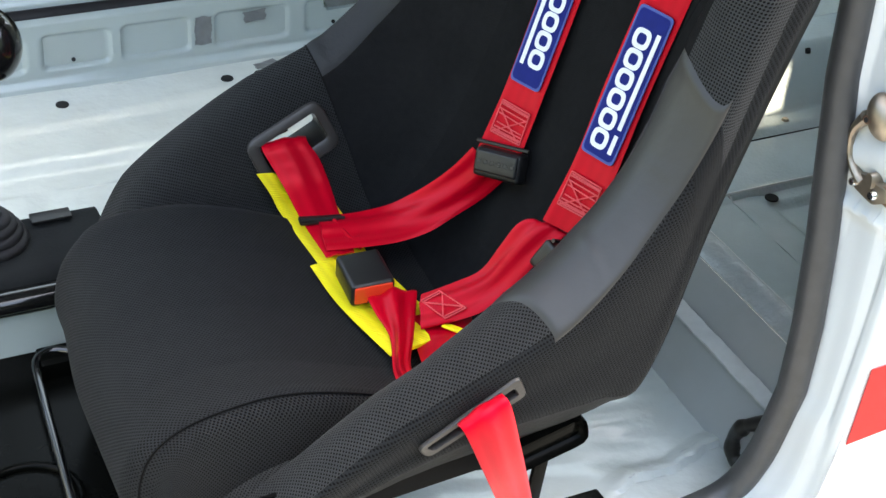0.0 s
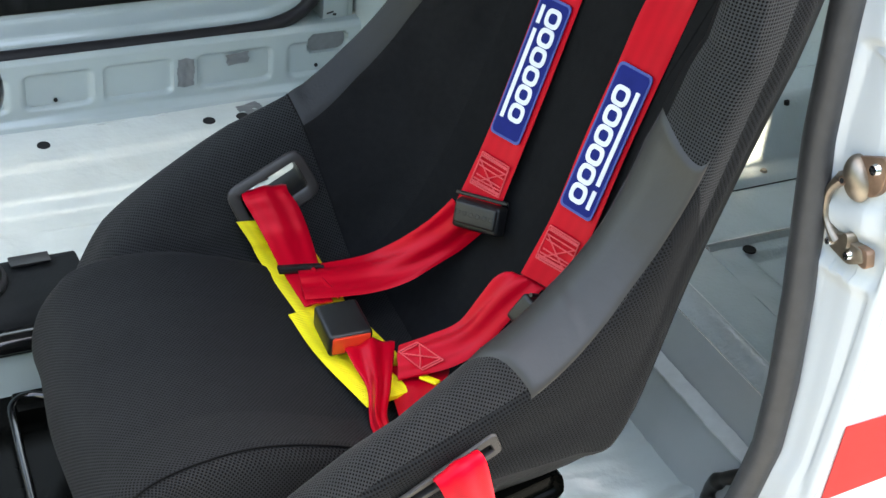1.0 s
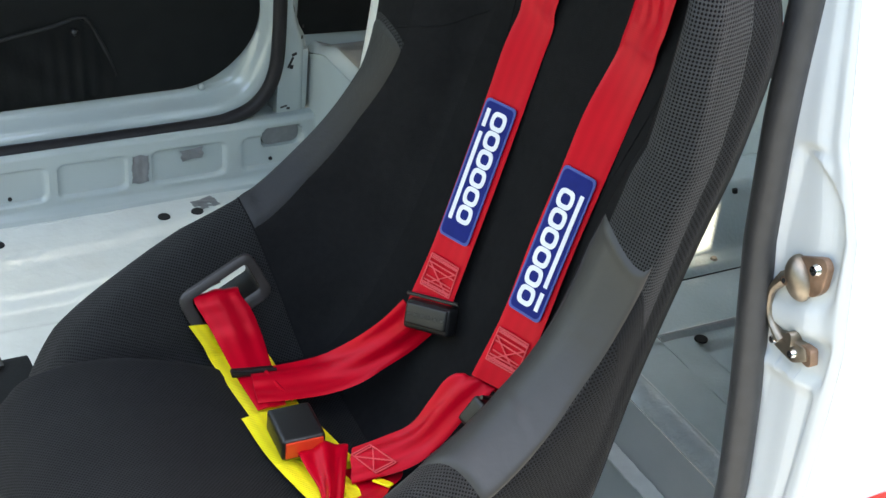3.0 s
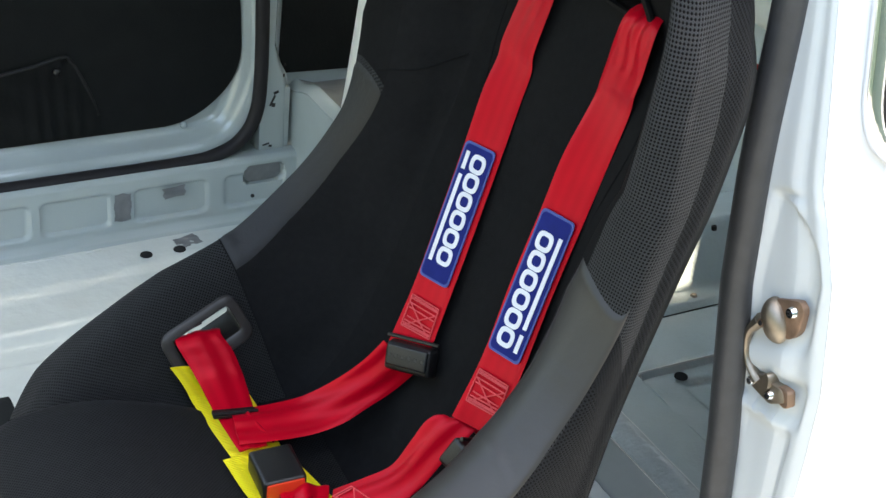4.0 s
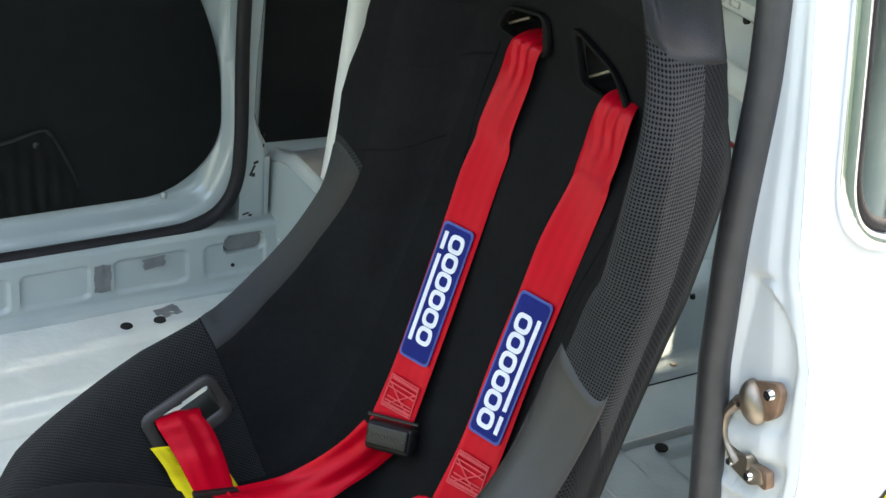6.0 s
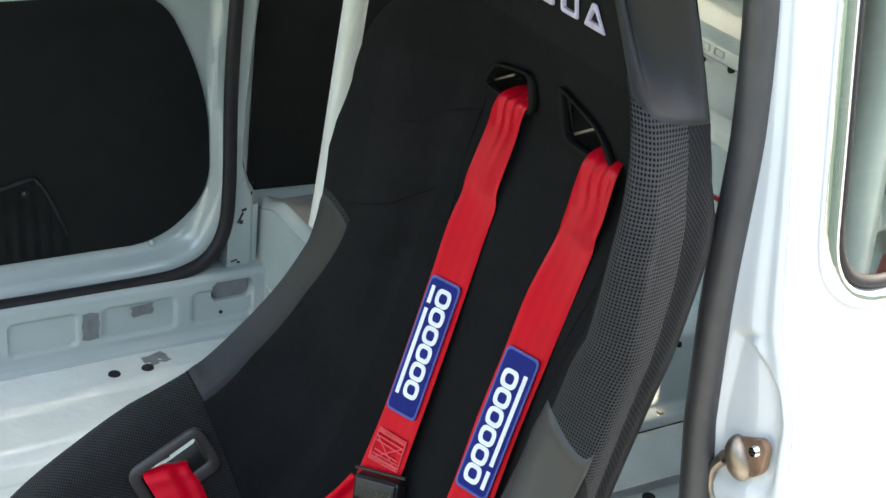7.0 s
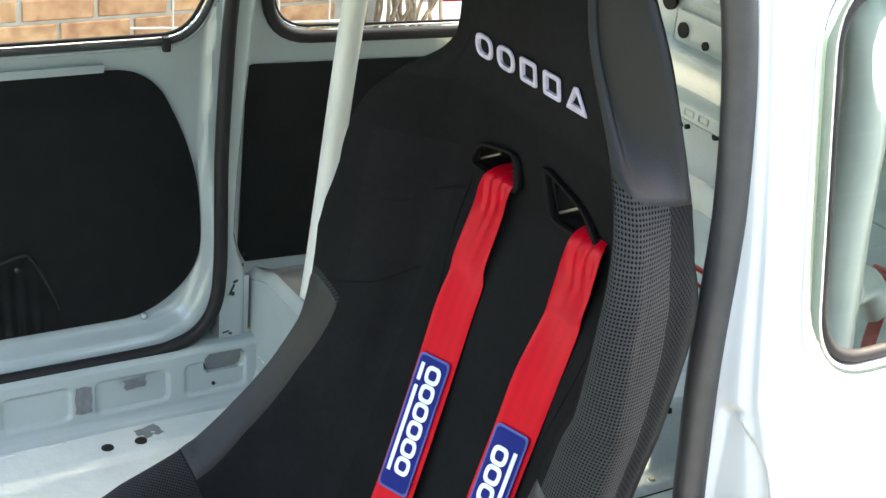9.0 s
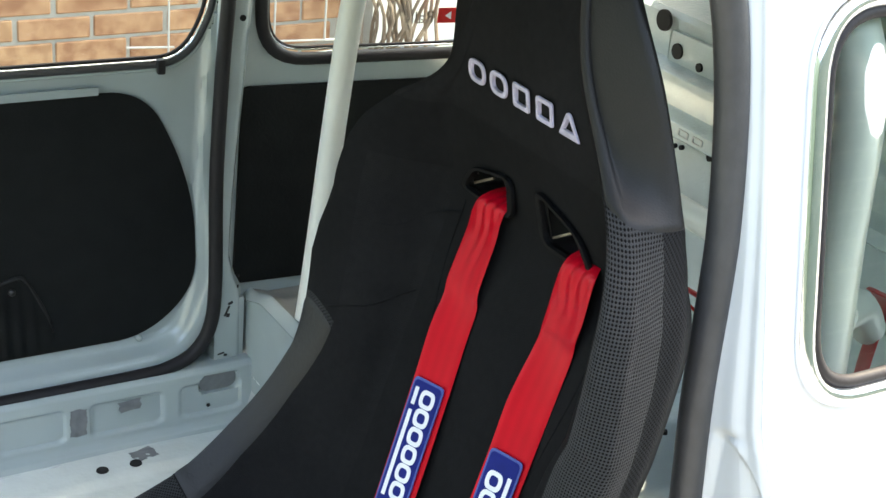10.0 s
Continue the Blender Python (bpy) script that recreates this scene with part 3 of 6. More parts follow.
# tail bulkhead with its swages, shelf above
BULK = [(0.93, 0.13), (0.945, 0.30), (0.955, 0.44), (0.94, 0.455), (0.955, 0.525), (0.955, 0.55), (0.935, 0.562), (0.935, 0.585), (0.957, 0.597), (0.957, 0.64), (0.925, 0.648), (0.925, 0.662), (0.955, 0.672), (0.958, 0.735), (0.965, 0.745), (1.16, 0.75)]
BULK_L = np.array(BULK)
sheet("tail_bulkhead", lambda t, y: (np.interp(t, np.arange(len(BULK)), BULK_L[:, 0]), y, np.interp(t, np.arange(len(BULK)), BULK_L[:, 1])), np.linspace(0, len(BULK) - 1, 100), np.linspace(-0.27, 0.92, 30), PAINT_REAR, car, thick=0.002, angle=25)
for y, z, r in ((0.617, 0.690, 0.0125), (0.660, 0.728, 0.017), (0.561, 0.681, 0.007), (0.585, 0.5445, 0.004), (0.568, 0.5477, 0.004), (0.5, 0.556, 0.006)):
    bm = bmesh.new()
    bmesh.ops.create_cone(bm, cap_ends=True, segments=20, radius1=r, radius2=r, depth=0.006)
    part("bulkhead_hole", moved(bm, pose(0.9475 if z > 0.6 else 0.943, y, z, 0, 90, 0)), DARK_HOLE, car)
for y in (0.56, 0.525):
    slot = rounded([(y - 0.013, 0.568), (y + 0.013, 0.568), (y + 0.013, 0.580), (y - 0.013, 0.580)], 0.003, 3)
    ring_plate("bulkhead_slot", slot, slot.mean(0) + (slot - slot.mean(0)) * 0.7, lambda a, b, h: (0.936 - h, a, b), PAINT_HEEL, car, depth=0.003)
part("bulkhead_tab", moved(box((0.004, 0.018, 0.016), 0.001, 1), pose(0.950, 0.662, 0.722)), PAINT_OUT, car, "small white tab in a bulkhead hole")
part("bulkhead_bracket", moved(box((0.006, 0.13, 0.052), 0.006, 2), pose(0.951, 0.576, 0.693)), PAINT_REAR, car)
bm = bmesh.new()
bmesh.ops.create_cone(bm, cap_ends=True, segments=12, radius1=0.005, radius2=0.004, depth=0.006)
part("seat_bolt", moved(bm, pose(0.760, 0.30, 0.222)), DARK_HOLE, car)

part("sill_top", moved(box((1.22, 0.030, 0.016), 0.003, 2), pose(-0.298, -0.249, 0.026)), PAINT_OUT, car, "white painted door sill top")

# ---- the far side: door, pillar, quarter ----
DOOR_IN = lambda z: 0.965 - 0.02 * smooth((z - 0.60) / 0.35)
CARD = rounded([(-0.62, 0.158), (0.205, 0.158), (0.292, 0.235), (0.286, 0.375), (0.262, 0.465), (0.205, 0.583), (-0.62, 0.603)], 0.075, 8)
WIN = rounded([(-0.70, 0.634), (0.268, 0.622), (0.313, 0.705), (0.30, 1.00), (-0.45, 1.01)], 0.075, 8)
spread = lambda line, d: line + d * (line - line.mean(0)) / np.linalg.norm(line - line.mean(0), axis=1, keepdims=True)
WIN_CUT = spread(WIN, 0.006)


def offset(line, d):
    """A closed outline moved outwards by d along its normals."""
    along = np.roll(line, -1, axis=0) - np.roll(line, 1, axis=0)
    out = np.column_stack([along[:, 1], -along[:, 0]]) / np.linalg.norm(along, axis=1, keepdims=True)
    return line + d * out * (1 if np.sum(out * (line - line.mean(0))) > 0 else -1)


GX, GZ = np.concatenate([np.linspace(-0.80, 0.10, 100), np.linspace(0.104, 0.325, 56)]), np.concatenate([np.linspace(0.07, 0.30, 120), np.linspace(0.306, 1.22, 110)])


FAR_SEAL = [(-1.0, 0.110), (-0.4, 0.110), (0.0, 0.109), (0.18, 0.110), (0.235, 0.117), (0.275, 0.137), (0.300, 0.178), (0.308, 0.25), (0.306, 0.44), (0.312, 0.62), (0.318, 0.80), (0.318, 1.2)]
SEAL_LINE = curve_through(FAR_SEAL, 90)


def door_inner(x, z):
    # the door's edge rolls in towards the seal along the bottom and round the corner
    d = np.min(np.hypot(SEAL_LINE[:, 0] - x, SEAL_LINE[:, 1] - z))
    if x > 0.31 or z < 0.108:
        d = 0.0
    reach = 0.046 - 0.026 * smooth((z - 0.17) / 0.10)
    roll = np.interp(d / reach, (0, 0.22, 0.34, 0.46, 0.72, 0.84, 1.0), (1.0, 0.94, 0.86, 0.70, 0.22, 0.08, 0.0))
    bead = 0.0035 * math.exp(-((d / reach - 0.50) / 0.085) ** 2) + 0.002 * math.exp(-((d / reach - 0.86) / 0.06) ** 2)
    return (x, DOOR_IN(z) - 0.036 * (1 - smooth((z - 0.28) / 0.2) * 0.6) * roll - bead, z)


door = sheet("door", door_inner, GX, GZ, PAINT_IN, car, "closed pale blue-grey door with a black vinyl card", thick=0.03, drop=lambda x, z: inside(WIN_CUT, x, z))
card_right = lambda z: max([x0 + (x1 - x0) * (z - z0) / (z1 - z0) for (x0, z0), (x1, z1) in zip(CARD, np.roll(CARD, -1, axis=0)) if (z0 - z) * (z1 - z) <= 0 and z0 != z1] or [-0.5])
CZ = np.concatenate([np.linspace(0.1585, 0.24, 40), np.linspace(0.245, 0.50, 24), np.linspace(0.505, 0.598, 40)])
sheet("door_card", lambda t, z: (-0.62 + t * (card_right(z) + 0.62), DOOR_IN(z) - 0.0055, z), np.linspace(0, 1, 24), CZ, BLACK_CARD, door, "loose black vinyl door card", thick=0.004)
POCKET_TOP = lambda x: float(np.interp(x, (-0.36, -0.20, -0.089, -0.046, -0.003, 0.012, 0.039, 0.052), (0.225, 0.262, 0.283, 0.290, 0.298, 0.288, 0.236, 0.195)))


def pocket(x, t):
    """The pocket's gathered front: pleats that deepen towards its lower edge."""
    z = 0.165 + t * (POCKET_TOP(x) - 0.165)
    deep = (1 - t) ** 0.6 * (0.55 + 0.45 * math.sin(41 * x + 2))
    return (x, 0.9565 - 0.004 * deep * (0.5 + 0.5 * math.sin(210 * x + 5 * math.sin(14 * x) + 9 * z)) - 0.0008 * math.sin(90 * z + 60 * x), z)


sheet("card_pocket", pocket, np.linspace(-0.36, 0.050, 170), np.linspace(0, 1, 24), POCKET_VINYL, door, "gathered black vinyl door pocket", thick=0.001)
tube("pocket_edge", [(-0.36, 0.956, 0.225), (-0.20, 0.955, 0.262), (-0.089, 0.9555, 0.283), (-0.046, 0.956, 0.290), (-0.003, 0.957, 0.300), (0.012, 0.958, 0.290), (0.039, 0.959, 0.236), (0.052, 0.959, 0.195)], 0.0030, VINYL_HEAD, door, sides=8)
bm = bmesh.new()
bmesh.ops.create_uvsphere(bm, u_segments=12, v_segments=8, radius=0.006)
part("pocket_stud", moved(bm, pose(-0.011, 0.956, 0.278)), PLASTIC, door)
part("card_strip", moved(box((0.76, 0.006, 0.013), 0.002), pose(-0.25, 0.958, 0.594, 0, 0.6, 0)), PAINT_IN, door)
tube("window_rim", [(x, DOOR_IN(z) - 0.002, z) for x, z in offset(WIN, 0.0080)], 0.0028, PAINT_IN, door, raw=True, closed=True)
tube("window_rubber", [(x, DOOR_IN(z) - 0.001, z) for x, z in WIN], 0.0062, RUBBER_PALE, door, "black rubber window seal", raw=True, closed=True)
tube("window_bead", [(x, DOOR_IN(z) - 0.003, z) for x, z in offset(WIN, -0.0062)], 0.0015, CHROME, door, "bright window bead", raw=True, closed=True)
tube("window_lip", [(x, DOOR_IN(z) + 0.006, z) for x, z in offset(WIN, -0.0085)], 0.0032, RUBBER, door, "dark rubber lip against the glass", raw=True, closed=True)
pane = from_lists("window_pane", [(x, DOOR_IN(z) + 0.016, z) for x, z in WIN], [tuple(range(len(WIN)))], GLASS, door)
pane.visible_shadow = False
part("window_clip", moved(box((0.012, 0.012, 0.024), 0.003), pose(0.226, 0.952, 0.622)), PLASTIC, door)
bm = bmesh.new()
bmesh.ops.create_uvsphere(bm, u_segments=12, v_segments=8, radius=0.006)
part("card_stud", moved(bm, pose(0.193, 0.958, 0.158)), PAINT_IN, door)

tube("door_seal", [(x, 0.918 - 0.02 * smooth((z - 0.6) / 0.4), z) for x, z in FAR_SEAL], 0.0115, RUBBER, car, "black rubber door seal")


def post_edge(z):
    return np.interp(z, (0.10, 0.235, 0.255, 0.295, 0.40, 0.60, 0.75, 1.05), (0.366, 0.362, 0.350, 0.338, 0.341, 0.357, 0.366, 0.372))


def post_y(z):
    return 0.921 - 0.022 * smooth((z - 0.6) / 0.4)


sheet("pillar", lambda t, z: (0.310 + t * (post_edge(z) - 0.310), post_y(z) + 0.014 * smooth((t - 0.75) / 0.25), z), np.linspace(0, 1, 12), np.linspace(0.108, 1.22, 60), PAINT_IN, car, thick=0.02)
for x, z, w, h, a in ((0.331, 0.200, 0.004, 0.020, 25), (0.337, 0.214, 0.009, 0.005, -20), (0.333, 0.192, 0.006, 0.007, 10), (0.349, 0.243, 0.003, 0.006, 0), (0.350, 0.262, 0.003, 0.005, 0), (0.322, 0.122, 0.012, 0.003, -12), (0.33, 0.118, 0.006, 0.004, 10)):
    part("paint_chip", moved(box((w, 0.0008, h), 0.0003, 1), pose(x, post_y(z) - 0.0005, z, 0, a, 0)), CHIP, car)
bm = bmesh.new()
bmesh.ops.create_cone(bm, cap_ends=True, segments=14, radius1=0.005, radius2=0.005, depth=0.003)
part("pillar_screw", moved(bm, pose(0.343, 0.917, 0.70, 90)), DARK_HOLE, car)

QUARTER_Y = lambda z: 0.955 - 0.02 * smooth((z - 0.6) / 0.4)
QWIN = rounded([(0.392, 0.618), (1.02, 0.590), (1.02, 1.0), (0.372, 1.0)], 0.075, 8)
sheet("quarter_panel", lambda x, z: (x, QUARTER_Y(z), z), np.linspace(0.345, 1.26, 100), np.linspace(0.10, 1.22, 116), PAINT_IN, car, thick=0.02, drop=lambda x, z: inside(QWIN, x, z))
QCARD = [(0.352, 0.234), (1.05, 0.205), (1.05, 0.545), (0.36, 0.577)]
qc = rounded(QCARD, 0.01, 2)
n = len(qc)
from_lists("quarter_card", [(x, 0.948, z) for x, z in qc] + [(x, 0.953, z) for x, z in qc], [tuple(range(n))] + [(k, (k + 1) % n, n + (k + 1) % n, n + k) for k in range(n)], BLACK_CARD, car, "black vinyl quarter trim card")
tube("quarter_rubber", [(x, QUARTER_Y(z) - 0.004, z) for x, z in QWIN], 0.0105, RUBBER, car, "black rubber window seal", raw=True, closed=True)
tube("quarter_bead", [(x, QUARTER_Y(z) + 0.004, z) for x, z in offset(QWIN, -0.0125)], 0.0014, CHROME, car, "bright window bead", raw=True, closed=True)
tube("quarter_lip", [(x, QUARTER_Y(z) + 0.006, z) for x, z in offset(QWIN, -0.0155)], 0.0024, RUBBER, car, "dark rubber lip against the glass", raw=True, closed=True)
pane = from_lists("quarter_pane", [(x, QUARTER_Y(z) + 0.012, z) for x, z in QWIN], [tuple(range(len(QWIN)))], GLASS, car)
pane.visible_shadow = False

# ---- the near side: seal, jamb, outer skin, quarter window ----
Z_SIDE = (-0.12, 0.0, 0.15, 0.30, 0.47, 0.58, 0.635, 0.66, 0.76, 1.0, 1.2)
SKIN_Y = lambda z: float(np.interp(z, Z_SIDE, (-0.330, -0.336, -0.340, -0.343, -0.342, -0.324, -0.300, -0.287, -0.265, -0.212, -0.168)))
SEAL_Y = lambda z: float(np.interp(z, (0.0, 0.1, 0.2, 0.28, 0.38, 0.54, 0.65, 0.82, 1.2), (-0.245, -0.262, -0.276, -0.272, -0.260, -0.233, -0.225, -0.213, -0.166)))
NEAR_EDGE = curve_through([(0.10, 1.175), (0.20, 1.165), (0.262, 1.12), (0.295, 1.05), (0.309, 0.985), (0.316, 0.90), (0.3155, 0.80), (0.309, 0.68), (0.309, 0.58), (0.311, 0.38), (0.312, 0.27), (0.311, 0.19), (0.309, 0.125), (0.304, 0.085), (0.292, 0.050), (0.262, 0.030), (0.20, 0.022), (0.1, 0.020), (-0.1, 0.020), (-0.6, 0.020), (-1.0, 0.020)], 30)
tube("door_seal", [(x, SEAL_Y(z), z) for x, z in NEAR_EDGE], 0.0160, RUBBER_PALE, car, "black rubber door seal", raw=True)
SKIN_EDGE = lambda z: float(np.interp(z, (-0.12, 0.0, 0.08, 0.15, 0.22, 0.30, 0.40, 0.5, 0.66, 1.2), (0.300, 0.310, 0.322, 0.329, 0.334, 0.338, 0.340, 0.338, 0.334, 0.334)))
slope = np.gradient(NEAR_EDGE, axis=0)
slope /= np.linalg.norm(slope, axis=1, keepdims=True)


JAMB_LINE = curve_through([(0.002, -0.15), (0.007, 0.20), (0.010, 0.36), (0.013, 0.58), (0.020, 0.74), (0.0225, 0.90), (0.030, 1.0)], 8)


def hollow_of_jamb(y, z):
    """How deep the pressings of the door post lie: a long hollow over the striker, its seat, and a panel below."""
    upper = smooth((y - np.interp(z, (0.50, 0.518, 0.577, 0.605, 0.637), (-0.322, -0.323, -0.318, -0.306, -0.272))) / 0.010) * smooth((z - 0.485 - 0.4 * (-0.275 - y)) / 0.012) * smooth((0.640 - z) / 0.006) * smooth((-0.243 - y) / 0.010)
    seat_of_striker = smooth((y + 0.333) / 0.008) * smooth((0.466 + 0.19 * (-0.270 - y) - z) / 0.010) * smooth((z - 0.424) / 0.008) * smooth((-0.252 - y) / 0.010)
    lower = smooth((y + 0.327) / 0.008) * smooth((0.418 - z) / 0.008) * smooth((z - 0.17) / 0.04) * smooth((-0.262 - y) / 0.012)
    dimple = math.exp(-((y + 0.258) / 0.013) ** 2 - ((z - 0.642 + 0.25 * (y + 0.258)) / 0.005) ** 2)
    nick = math.exp(-((y + 0.296) / 0.006) ** 2 - ((z - 0.648) / 0.004) ** 2)
    return 0.007 * upper + 0.008 * seat_of_striker + 0.006 * lower + 0.006 * dimple + 0.004 * nick


def jamb(i, t):
    i = int(i)
    x, z = NEAR_EDGE[i]
    nx, nz = -slope[i, 1], slope[i, 0]     # away from the opening
    ys, yo = SEAL_Y(z), SKIN_Y(z)
    w = ys - yo
    off, y = JAMB_LINE[min(int(t * (len(JAMB_LINE) - 1)), len(JAMB_LINE) - 1)]
    y = ys - w * y
    if x > 0.28:
        off += hollow_of_jamb(y, z)
    end = SKIN_EDGE(z) + 0.001 - x if x > 0.25 else 0.030
    off *= 1 + (max(end, 0.016) / 0.030 - 1) * smooth((z - 0.07) / 0.14)
    return (x + nx * off, y, z + nz * off)


sheet("door_jamb", jamb, np.arange(len(NEAR_EDGE)), np.linspace(0, 1, 49), PAINT_JAMB, car, thick=0.0015, angle=50)
NQ = rounded([(0.376, 0.676), (1.02, 0.678), (1.02, 1.035), (0.386, 1.036)], 0.070, 10)



def skin(t, z):
    x = SKIN_EDGE(z) + t * (1.30 - SKIN_EDGE(z))
    return (x, SKIN_Y(z) + 0.02 * max(0, x - 0.9), z)


sheet("side_skin", skin, np.linspace(0, 1, 120), np.linspace(-0.12, 1.2, 150), PAINT_OUT, car, "white painted outer body side", thick=0.002, drop=lambda t, z: inside(NQ, SKIN_EDGE(z) + t * (1.30 - SKIN_EDGE(z)), z))
sheet("outer_sill", lambda x, z: (x, SKIN_Y(z) + 0.002, z), np.linspace(-1.0, 0.322, 30), np.linspace(-0.12, 0.006, 8), PAINT_OUT, car, thick=-0.002)
tube("quarter_chrome", [(x, SKIN_Y(z) - 0.004, z) for x, z in NQ], 0.0100, CHROME, car, "bright chrome window surround", raw=True, closed=True, squash=1.0)
tube("quarter_rubber", [(x, SKIN_Y(z) - 0.002, z) for x, z in rounded([(0.389, 0.689), (1.006, 0.691), (1.006, 1.022), (0.399, 1.023)], 0.060, 10)], 0.0065, RUBBER, car, "black rubber window seal", raw=True, closed=True)
pane = from_lists("quarter_pane", [(x, SKIN_Y(z) + 0.004, z) for x, z in NQ], [tuple(range(len(NQ)))], GLASS, car)
pane.visible_shadow = False
band = lambda x: (0.170 + 0.10 * (x - 0.33), 0.271 + 0.03 * (x - 0.33))
sheet("red_stripe", lambda x, t: (x, SKIN_Y(band(x)[0] + t * (band(x)[1] - band(x)[0])) - 0.0012, band(x)[0] + t * (band(x)[1] - band(x)[0])), np.linspace(0.337, 1.28, 40), np.linspace(0, 1, 10), RED_PAINT, car, "red vinyl body stripe", thick=-0.0008)
bm = bmesh.new()
bmesh.ops.create_cone(bm, cap_ends=True, segments=32, radius1=0.034, radius2=0.034, depth=0.001)
sticker = part("sticker", moved(bm, pose(0.486, SKIN_Y(0.40) - 0.0015, 0.40, 90)), CHIP, car, "round yellow sticker with a dark rim")
bm = bmesh.new()
bmesh.ops.create_cone(bm, cap_ends=True, segments=32, radius1=0.030, radius2=0.030, depth=0.001)
part("sticker_face", moved(bm, pose(0.486, SKIN_Y(0.40) - 0.0026, 0.40, 90)), STICKER_YELLOW, sticker)
for k in range(7):
    part("sticker_bar", moved(box((0.006, 0.001, 0.008 + 0.004 * (k % 2)), 0), pose(0.466 + 0.007 * k, SKIN_Y(0.40) - 0.0034, 0.402 - 0.016 * (k % 2))), CHIP, sticker)

# unseen roof, screen pillars and tail, which close the car and shape its light
# Both side edges overhang the body to keep sun off the seat.
sheet("roof", lambda x, y: (x, y, 1.24 + 0.05 * (1 - ((y - 0.355) / 0.60) ** 2) - 0.03 * abs(x - 0.25) ** 2 - 0.045 * smooth((abs(y - 0.36) - 0.53) / 0.07)), np.linspace(-0.50, 1.02, 30), np.linspace(-0.245, 1.008, 46), PAINT_OUT, car, "unseen white roof panel with edges widened to block the sun", thick=0.02)
# Unseen sheet, added to darken the bounce off the roof's white underside.
sheet("bounce_cut_sheet", lambda x, y: (x, y, 1.208 + 0.05 * (1 - ((y - 0.355) / 0.60) ** 2) - 0.03 * abs(x - 0.25) ** 2), np.linspace(-0.46, 0.98, 24), np.linspace(-0.20, 0.955, 30), BOUNCE_CUT, car, "unseen dark grey sheet added under the roof to cut bounce light", thick=0.004)
for y0, y1 in ((-0.33, -0.20), (0.98, 0.86)):
    tube("screen_pillar", [(-1.0, y0, 0.62), (-0.7, (y0 + y1) / 2, 0.88), (-0.45, y1, 1.22)], 0.025, PAINT_OUT, car)
sheet("scuttle", lambda y, z: (-1.0, y, z), np.linspace(-0.33, 0.98, 10), np.linspace(-0.05, 0.62, 10), PAINT_IN, car, thick=0.02)
# Unseen panel; its openings are cut to place sun patches and light the pan.
sheet("tail_panel", lambda y, z: (1.20 - 0.45 * max(0, z - 0.75), y, z), np.linspace(-0.30, 0.95, 63), np.linspace(-0.1, 1.25, 44), PAINT_IN, car, thick=0.02, drop=lambda y, z: (1.03 < z < 1.09 and 0.33 < y < 0.34) or (0.72 < y < 0.90 and 0.92 < z < 1.05) or (0.58 < y < 0.90 and 1.05 < z < 1.17))

# door striker on the jamb
striker = thing("door_striker", "tarnished plated door striker bolted to the door jamb", "striker")
sx = 0.324


def post_plate(name, outline, depth, mat, label="", lift=0.0):
    """A flat pressing on the door post; outline in (y, z)."""
    n = len(outline)
    mid = outline.mean(0)
    rim = mid + (outline - mid) * 0.93
    rows = [(outline, 0.006), (outline, -depth + 0.0008), (rim, -depth)]
    verts = [(sx + h - lift, y, z) for line, h in rows for y, z in line]
    faces = [tuple(range(2 * n, 3 * n))] + [(r * n + k, r * n + (k + 1) % n, (r + 1) * n + (k + 1) % n, (r + 1) * n + k) for r in range(2) for k in range(n)]
    return from_lists(name, verts, faces, mat, striker, label)


post_plate("striker_plate", rounded([(-0.266, 0.530), (-0.272, 0.540), (-0.303, 0.555), (-0.311, 0.549), (-0.311, 0.524), (-0.300, 0.510), (-0.280, 0.512)], 0.007, 4), 0.002, RUST, "rusty striker backing plate")
# a pressed shell, highest along its lower end
bm = bmesh.new()
bmesh.ops.create_uvsphere(bm, u_segments=28, v_segments=18, radius=1)
for v in bm.verts:
    a, b = v.co.y, v.co.z
    v.co = Vector((v.co.x * 0.013 * (1 + 0.25 * b), a * 0.0150 * (1 - 0.22 * b), b * 0.0225))
part("striker_cup", moved(bm, pose(sx - 0.001, -0.2795, 0.5205, -24, 0, 0)), STEEL, striker)
bm = bmesh.new()
bmesh.ops.create_cone(bm, cap_ends=True, segments=18, radius1=0.0042, radius2=0.0042, depth=0.002)
eye = part("cup_eye", moved(bm, pose(sx - 0.0125, -0.2735, 0.5165, 0, -90, 0)), RUST, striker)
bm = bmesh.new()
bmesh.ops.create_cone(bm, cap_ends=True, segments=14, radius1=0.0024, radius2=0.0024, depth=0.002)
part("eye_hole", moved(bm, pose(sx - 0.0134, -0.2735, 0.5165, 0, -90, 0)), DARK_HOLE, eye)
tube("striker_arm", [(sx - 0.005, -0.266, 0.514), (sx - 0.008, -0.2585, 0.499), (sx - 0.008, -0.2570, 0.484), (sx - 0.007, -0.2610, 0.469), (sx - 0.005, -0.2690, 0.459), (sx - 0.002, -0.2775, 0.452)], (0.010, 0.0065, 0.0045, 0.0045, 0.006, 0.008), STEEL, striker, squash=0.7)
post_plate("striker_foot", rounded([(-0.266, 0.455), (-0.276, 0.459), (-0.286, 0.462), (-0.297, 0.461), (-0.311, 0.462), (-0.318, 0.452), (-0.300, 0.439), (-0.286, 0.440), (-0.270, 0.442)], 0.004, 4), 0.005, STEEL, "tarnished striker foot")
post_plate("striker_lug", rounded([(-0.285, 0.455), (-0.288, 0.468), (-0.294, 0.470), (-0.297, 0.464), (-0.298, 0.455)], 0.003, 4), 0.009, STEEL)
